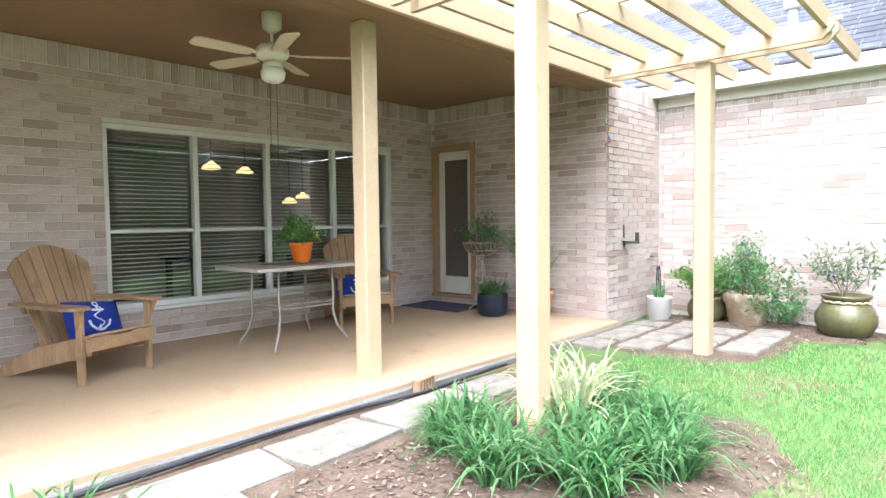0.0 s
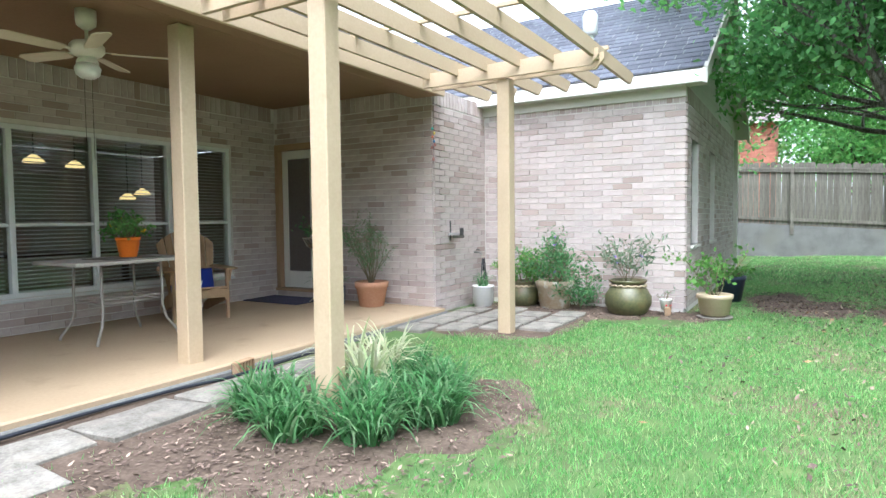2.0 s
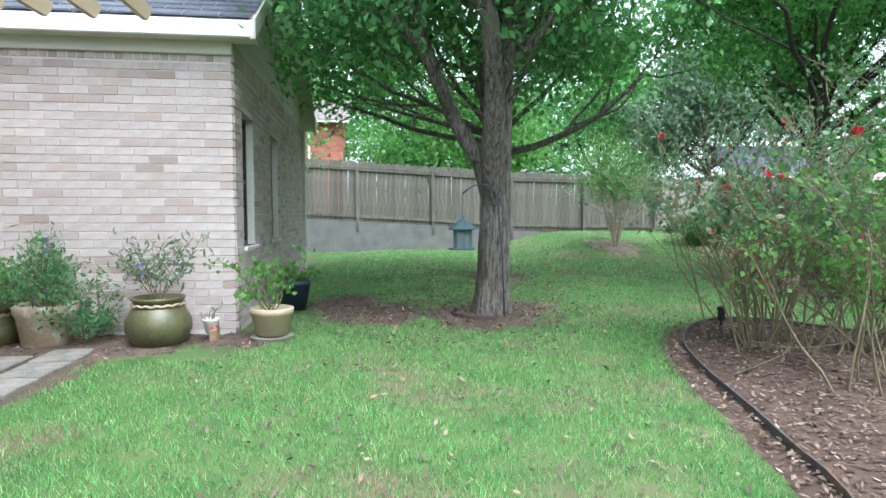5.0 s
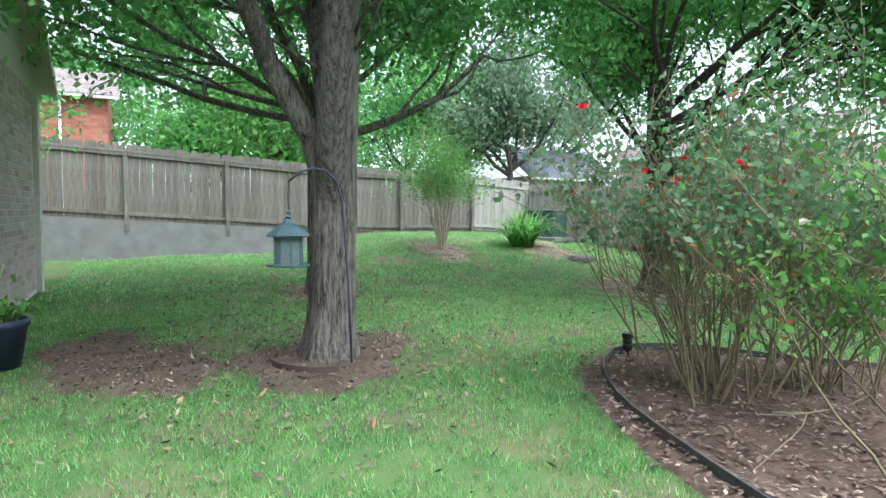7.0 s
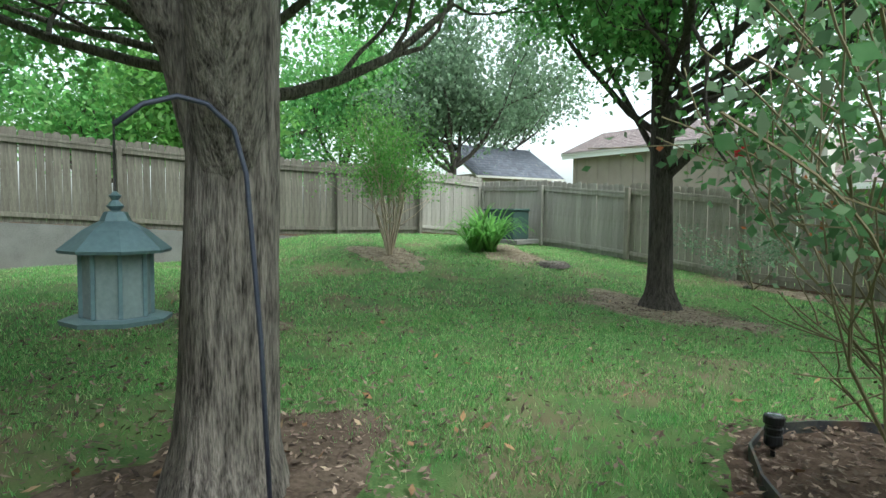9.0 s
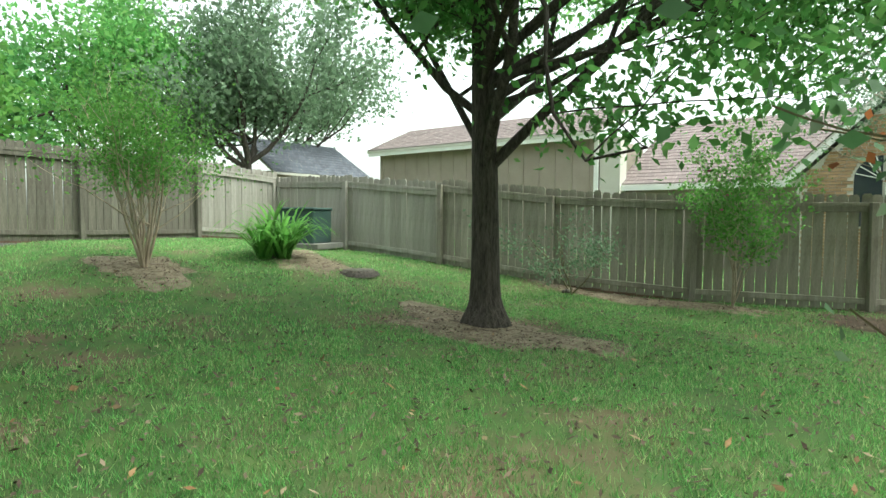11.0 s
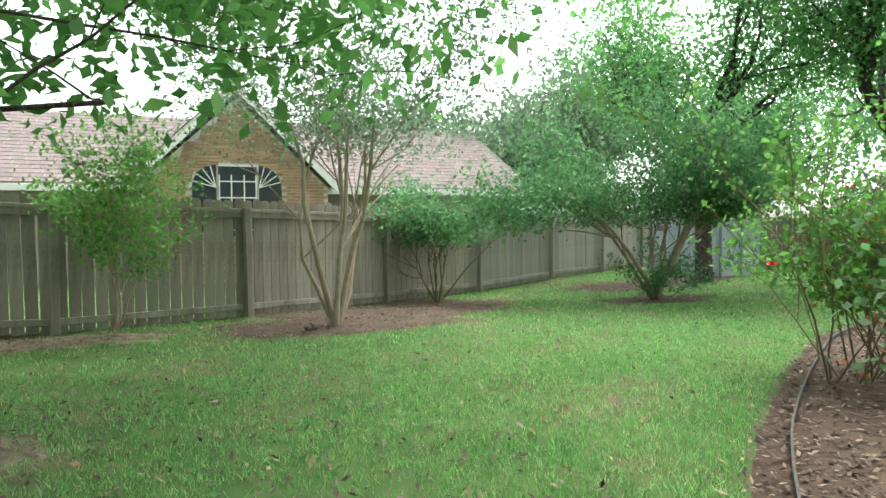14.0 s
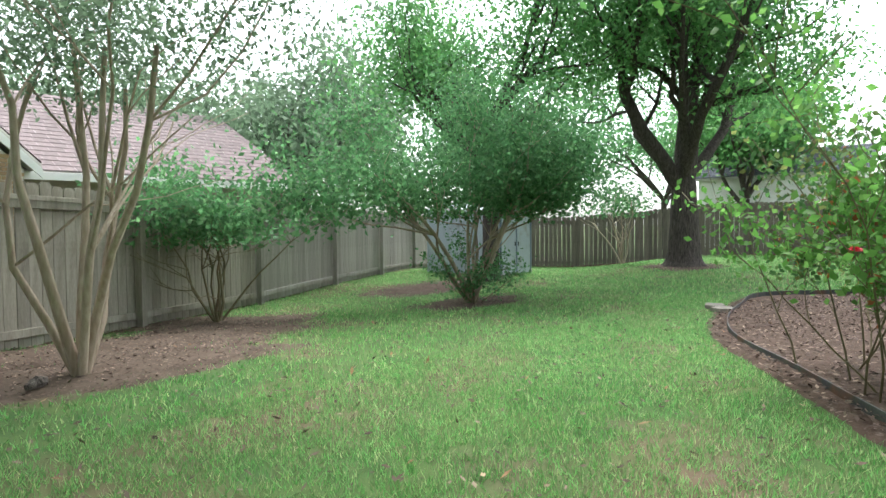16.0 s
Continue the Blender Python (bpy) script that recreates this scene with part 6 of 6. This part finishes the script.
# ---- patio furniture ----
GREYM = mat("grey_table_metal", (0.30, 0.27, 0.24), (0.36, 0.33, 0.30), 6, 0.5, 0.1, metal=0.3)
STONET = mat("grey_table_top", (0.34, 0.31, 0.28), (0.42, 0.39, 0.35), 12, 0.5, 0.2, 80)
tb = thing("patio_table", pose(0.74, 5.58, PZ, 0, 0, 1), "grey rectangular patio table with curved metal legs", "table")
part("tabletop", Geo().prism([(-0.60, -0.36), (-0.56, -0.40), (0.56, -0.40), (0.60, -0.36), (0.60, 0.36), (0.56, 0.40), (-0.56, 0.40), (-0.60, 0.36)], 0.735, 0.765), STONET, tb)
for sx in (-1, 1):
    for sy in (-1, 1):
        part("leg", Geo().tube([(sx * 0.30, sy * 0.22, 0.735), (sx * 0.31, sy * 0.23, 0.45), (sx * 0.30, sy * 0.23, 0.30), (sx * 0.33, sy * 0.25, 0.16), (sx * 0.40, sy * 0.30, 0.04), (sx * 0.41, sy * 0.305, 0.0)], 0.013, 8), GREYM, tb, smooth=True)
for z in (0.36, 0.40):
    part("ring", Geo().tube([(sx * 0.30, sy * 0.225, z) for sx, sy in ((-1, -1), (1, -1), (1, 1), (-1, 1), (-1, -1))], 0.008, 6), GREYM, tb)
run = thing("table_runner", pose(0.80, 5.58, PZ + 0.765, 0, 0, 8), "dark patterned mat on the table", "table mat")
part("cloth", Geo().box((0, 0, 0.004), (0.62, 0.36, 0.006), 0.002), mat("dark_patterned_cloth", (0.08, 0.07, 0.06), (0.22, 0.20, 0.17), 22, 0.9, 0.2, 60), run)
pp = thing("flower_pot", pose(0.86, 5.60, PZ + 0.772), "ribbed bright orange flower pot on the table", "pot")
part("body", Geo().lathe([(0.075, 0), (0.08, 0.01), (0.088, 0.05), (0.092, 0.055), (0.098, 0.11), (0.102, 0.115), (0.108, 0.165), (0.116, 0.17), (0.116, 0.195), (0.105, 0.195), (0.10, 0.16)], 26), ORANGE, pp, smooth=True)
part("soil", Geo().lathe([(0.10, 0.165), (0.02, 0.175)], 14), SOIL, pp)
herb(0.86, 5.60, PZ + 0.94, 0.26, 14, 520, 0.055, 11, LEAF_T2, "green plant with yellow peppers or flowers", (35, 86), 0.5, YELLOW, 0.035)
WOODC = mat("weathered_teak", (0.26, 0.16, 0.09), (0.40, 0.27, 0.16), 3, 0.7, 0.4, 22, objvar=0.10, stretch=(5, 5, 0.7), spots=(4, 0.55, 0.75, (0.18, 0.11, 0.07)))
BLUE = mat("royal_blue_canvas", (0.015, 0.03, 0.22), (0.022, 0.045, 0.28), 5, 0.9, 0.3, 150)
ANCH = mat("pale_anchor_print", (0.55, 0.62, 0.78), (0.65, 0.7, 0.84), 10, 0.9)


def adirondack(m, label):
    """Fan-backed slatted garden chair; it faces -y."""
    c = thing("adirondack_chair", m, label, "chair", "garden chairs")
    for s in (-1, 1):
        part("front_leg", Geo().box((s * 0.29, -0.34, 0.28), (0.03, 0.062, 0.56), 0.004), WOODC, c, m=pose(0, 0, 0, 0, 0, 0))
        g = Geo().prism([(-0.40, 0.33), (-0.40, 0.22), (0.15, 0.09), (0.50, 0.0), (0.58, 0.0), (0.60, 0.07), (0.15, 0.25), (-0.36, 0.36)], s * 0.262 - 0.013, s * 0.262 + 0.013)
        g.v = [(v[2], v[0], v[1]) for v in g.v]
        part("side_rail", g, WOODC, c)
        part("arm", Geo().prism([(s * 0.25, 0.40), (s * 0.31, 0.42), (s * 0.39, 0.05), (s * 0.40, -0.38), (s * 0.36, -0.43), (s * 0.27, -0.43), (s * 0.24, -0.36)][::s], 0.56, 0.582), WOODC, c)
        g = Geo().prism([(-0.33, 0.56), (-0.42, 0.56), (-0.34, 0.42)], s * 0.315 - 0.011, s * 0.315 + 0.011)
        g.v = [(v[2], v[0], v[1]) for v in g.v]
        part("arm_bracket", g, WOODC, c)
    for k in range(6):
        u = k / 5
        y, z = -0.37 + 0.50 * u, 0.355 - 0.155 * u
        part("seat_slat", Geo().box((0, 0, 0), (0.53, 0.085, 0.02), 0.005), WOODC, c, m=pose(0, y, z, -17, 0, 0))
    part("apron", Geo().prism([(-0.29, 0), (0.29, 0), (0.29, 0.09), (0.15, 0.105), (0, 0.085), (-0.15, 0.105), (-0.29, 0.09)], -0.01, 0.01), WOODC, c, m=pose(0, -0.40, 0.25, 90, 0, 0))
    back = pose(0, 0.10, 0.22, -24, 0, 0)
    for k in range(7):
        u = (k - 3) / 3
        h = 0.86 - 0.13 * u * u
        hl, hr = 0.86 - 0.13 * (u - 1 / 6) ** 2, 0.86 - 0.13 * (u + 1 / 6) ** 2
        w0, w1 = 0.062, 0.086
        x0, x1 = u * 0.21, u * 0.285
        g = Geo().prism([(x0 - w0 / 2, 0), (x0 + w0 / 2, 0), (x1 + w1 / 2, hr), (x1, h), (x1 - w1 / 2, hl)], -0.009, 0.009)
        g.v = [(v[0], -v[2], v[1]) for v in g.v]
        part("back_slat", g, WOODC, c, m=back)
    part("back_brace", Geo().box((0, 0.03, 0.36), (0.60, 0.03, 0.07), 0.004).box((0, 0.03, 0.06), (0.50, 0.03, 0.07), 0.004), WOODC, c, m=back)
    return c


def cushion(m, label):
    c = thing("anchor_cushion", m, label, "cushion", "blue cushions")
    g = Geo()
    n = 13
    for s in (1, -1):
        k0 = len(g.v)
        for i in range(n):
            for j in range(n):
                u, v = 2 * i / (n - 1) - 1, 2 * j / (n - 1) - 1
                th = 0.07 * (max(0, (1 - u * u) * (1 - v * v))) ** 0.45
                g.v.append((u * 0.24 * (1 - 0.06 * (1 - v * v) * 0), s * th, v * 0.15))
        for i in range(n - 1):
            for j in range(n - 1):
                a = k0 + i * n + j
                q = (a, a + n, a + n + 1, a + 1)
                g.f.append(q if s < 0 else q[::-1])
    part("cover", g, BLUE, c, smooth=True)
    g = Geo()
    for pts, r in (([(0, 0.09), (0, -0.10)], 0.010), ([(-0.05, 0.055), (0.05, 0.055)], 0.009), ([(-0.09, -0.03), (-0.075, -0.07), (-0.03, -0.10), (0, -0.108), (0.03, -0.10), (0.075, -0.07), (0.09, -0.03)], 0.011), ([(0.0 + 0.02 * math.cos(a * 0.7), 0.11 + 0.02 * math.sin(a * 0.7)) for a in range(10)], 0.006), ([(0.04 * math.sin(a * 1.1), 0.09 - 0.02 * a) for a in range(10)], 0.005)):
        g.tube([(x, -0.07 * ((1 - (x / 0.24) ** 2) * (1 - (z / 0.15) ** 2)) ** 0.45 - 0.001, z) for x, z in pts], r, 5)
    part("anchor_print", g, ANCH, c, "pale blue anchor printed on the cover")
    return c


A1 = pose(-1.02, 5.80, PZ, 0, 0, 20)
adirondack(A1, "weathered teak fan-back garden chair with wide arms")
cushion(A1 @ pose(0.06, -0.02, 0.42, -24, 6, 0), "royal blue cushion with a pale anchor")
A2 = pose(1.88, 5.98, PZ, 0, 0, -24)
adirondack(A2, "weathered teak fan-back garden chair behind the table")
cushion(A2 @ pose(-0.02, -0.02, 0.42, -24, 0, 0), "royal blue cushion with a pale anchor")

# ---- bricks, last: pieces of the walls ----
BL, BH, COURSE = 0.252, 0.071, 0.0795
brick_m = Geo().box((0, 0, 0), (BL, 0.026, BH), 0.003).mesh("brick", BRICK)
brick_h = Geo().box((0, 0, 0), (BL / 2 - 0.006, 0.026, BH), 0.003).mesh("brick", BRICK)
brick_s = Geo().box((0, 0, 0), (BH, 0.026, 0.20), 0.003).mesh("brick", BRICK)


def lay(wall, axis, face, a0, a1, z0, z1, holes, near, rows_soldier=True):
    """A running bond from a0 to a1; bricks inside `near` are pieces of their own, the others are joined."""
    rest = Geo()
    rnd = random.Random(int(a0 * 10) + 7)
    count = 0
    turn = 0 if axis == "x" else 90
    places = []
    zt = z1 - (0.205 if rows_soldier else 0)
    n = int((zt - z0) / COURSE)
    for r in range(n):
        z = z0 + (r + 0.5) * COURSE
        a = a0 - (BL + 0.005) * (0.5 if r % 2 else 0.0)
        while a < a1:
            b0, b1 = a, a + BL
            a += BL + 0.005
            if b0 < a0 - 0.001 or b1 > a1 + 0.001:
                lo, hi = max(b0, a0), min(b1, a1)
                if hi - lo < 0.05:
                    continue
                places.append(((lo + hi) / 2, z, hi - lo, BH))
                continue
            places.append(((b0 + b1) / 2, z, BL, BH))
    if rows_soldier:
        a = a0
        while a + BH < a1:
            places.append((a + BH / 2, z1 - 0.102, BH, 0.198))
            a += BH + 0.0105
    for c, z, w, h in places:
        cut = False
        for h0, h1, hz0, hz1 in holes:
            if z + h / 2 > hz0 + 0.01 and z - h / 2 < hz1 - 0.01 and c + w / 2 > h0 + 0.005 and c - w / 2 < h1 - 0.005:
                left, right = h0 - (c - w / 2), (c + w / 2) - h1
                cut = True
                if max(left, right) > 0.04:
                    k = max(left, right) - 0.004
                    c = c - w / 2 + k / 2 if left > right else c + w / 2 - k / 2
                    w = k
                    cut = False
        if cut:
            continue
        off = rnd.uniform(-0.0015, 0.0015)
        p = (c, face + off, z) if axis == "x" else (face + off, c, z)
        whole = brick_m if abs(w - BL) < 0.002 else brick_s if h > 0.15 else brick_h if abs(w - BL / 2 + 0.006) < 0.01 else None
        if whole and count < 300 and near[0] < c < near[1] and near[2] < z < near[3]:
            part("brick", whole, BRICK, wall, m=pose(*p, 0, 0, turn + rnd.uniform(-0.25, 0.25)))
            count += 1
        else:
            rest.box((0, 0, 0), (w, 0.026, h), 0.003, pose(*p, 0, 0, turn + rnd.uniform(-0.25, 0.25)))
    tagged(part("bricks", rest, BRICK_FAR, wall), "pink-buff bricks with pale joints", kind="stuff")


lay(wall_window, "x", WY, -8.0, DX - 0.02, PZ + 0.005, CZ, [WIN[:2] + WIN[2:]], (-1.5, 3.8, 0.0, 2.8))
lay(wall_door, "y", DX, CY, WY - 0.015, PZ + 0.005, CZ, [DOOR], (CY, 6.7, 0.0, 2.7))
lay(wall_side, "x", CY, DX + 0.016, WX - 0.02, 0.02, CZ, [], (3.8, 5.3, 0, 2.7))
lay(wall_wing, "y", WX, EY, CY - 0.016, 0.06, 2.82, [], (EY, 3.9, 0.0, 2.2))
lay(wall_gable, "x", EY, WX + 0.016, 11.3, 0.06, 2.82, [(*E1, *EZ), (*E2, *EZ)], (WX, 7.2, 0.0, 2.6))
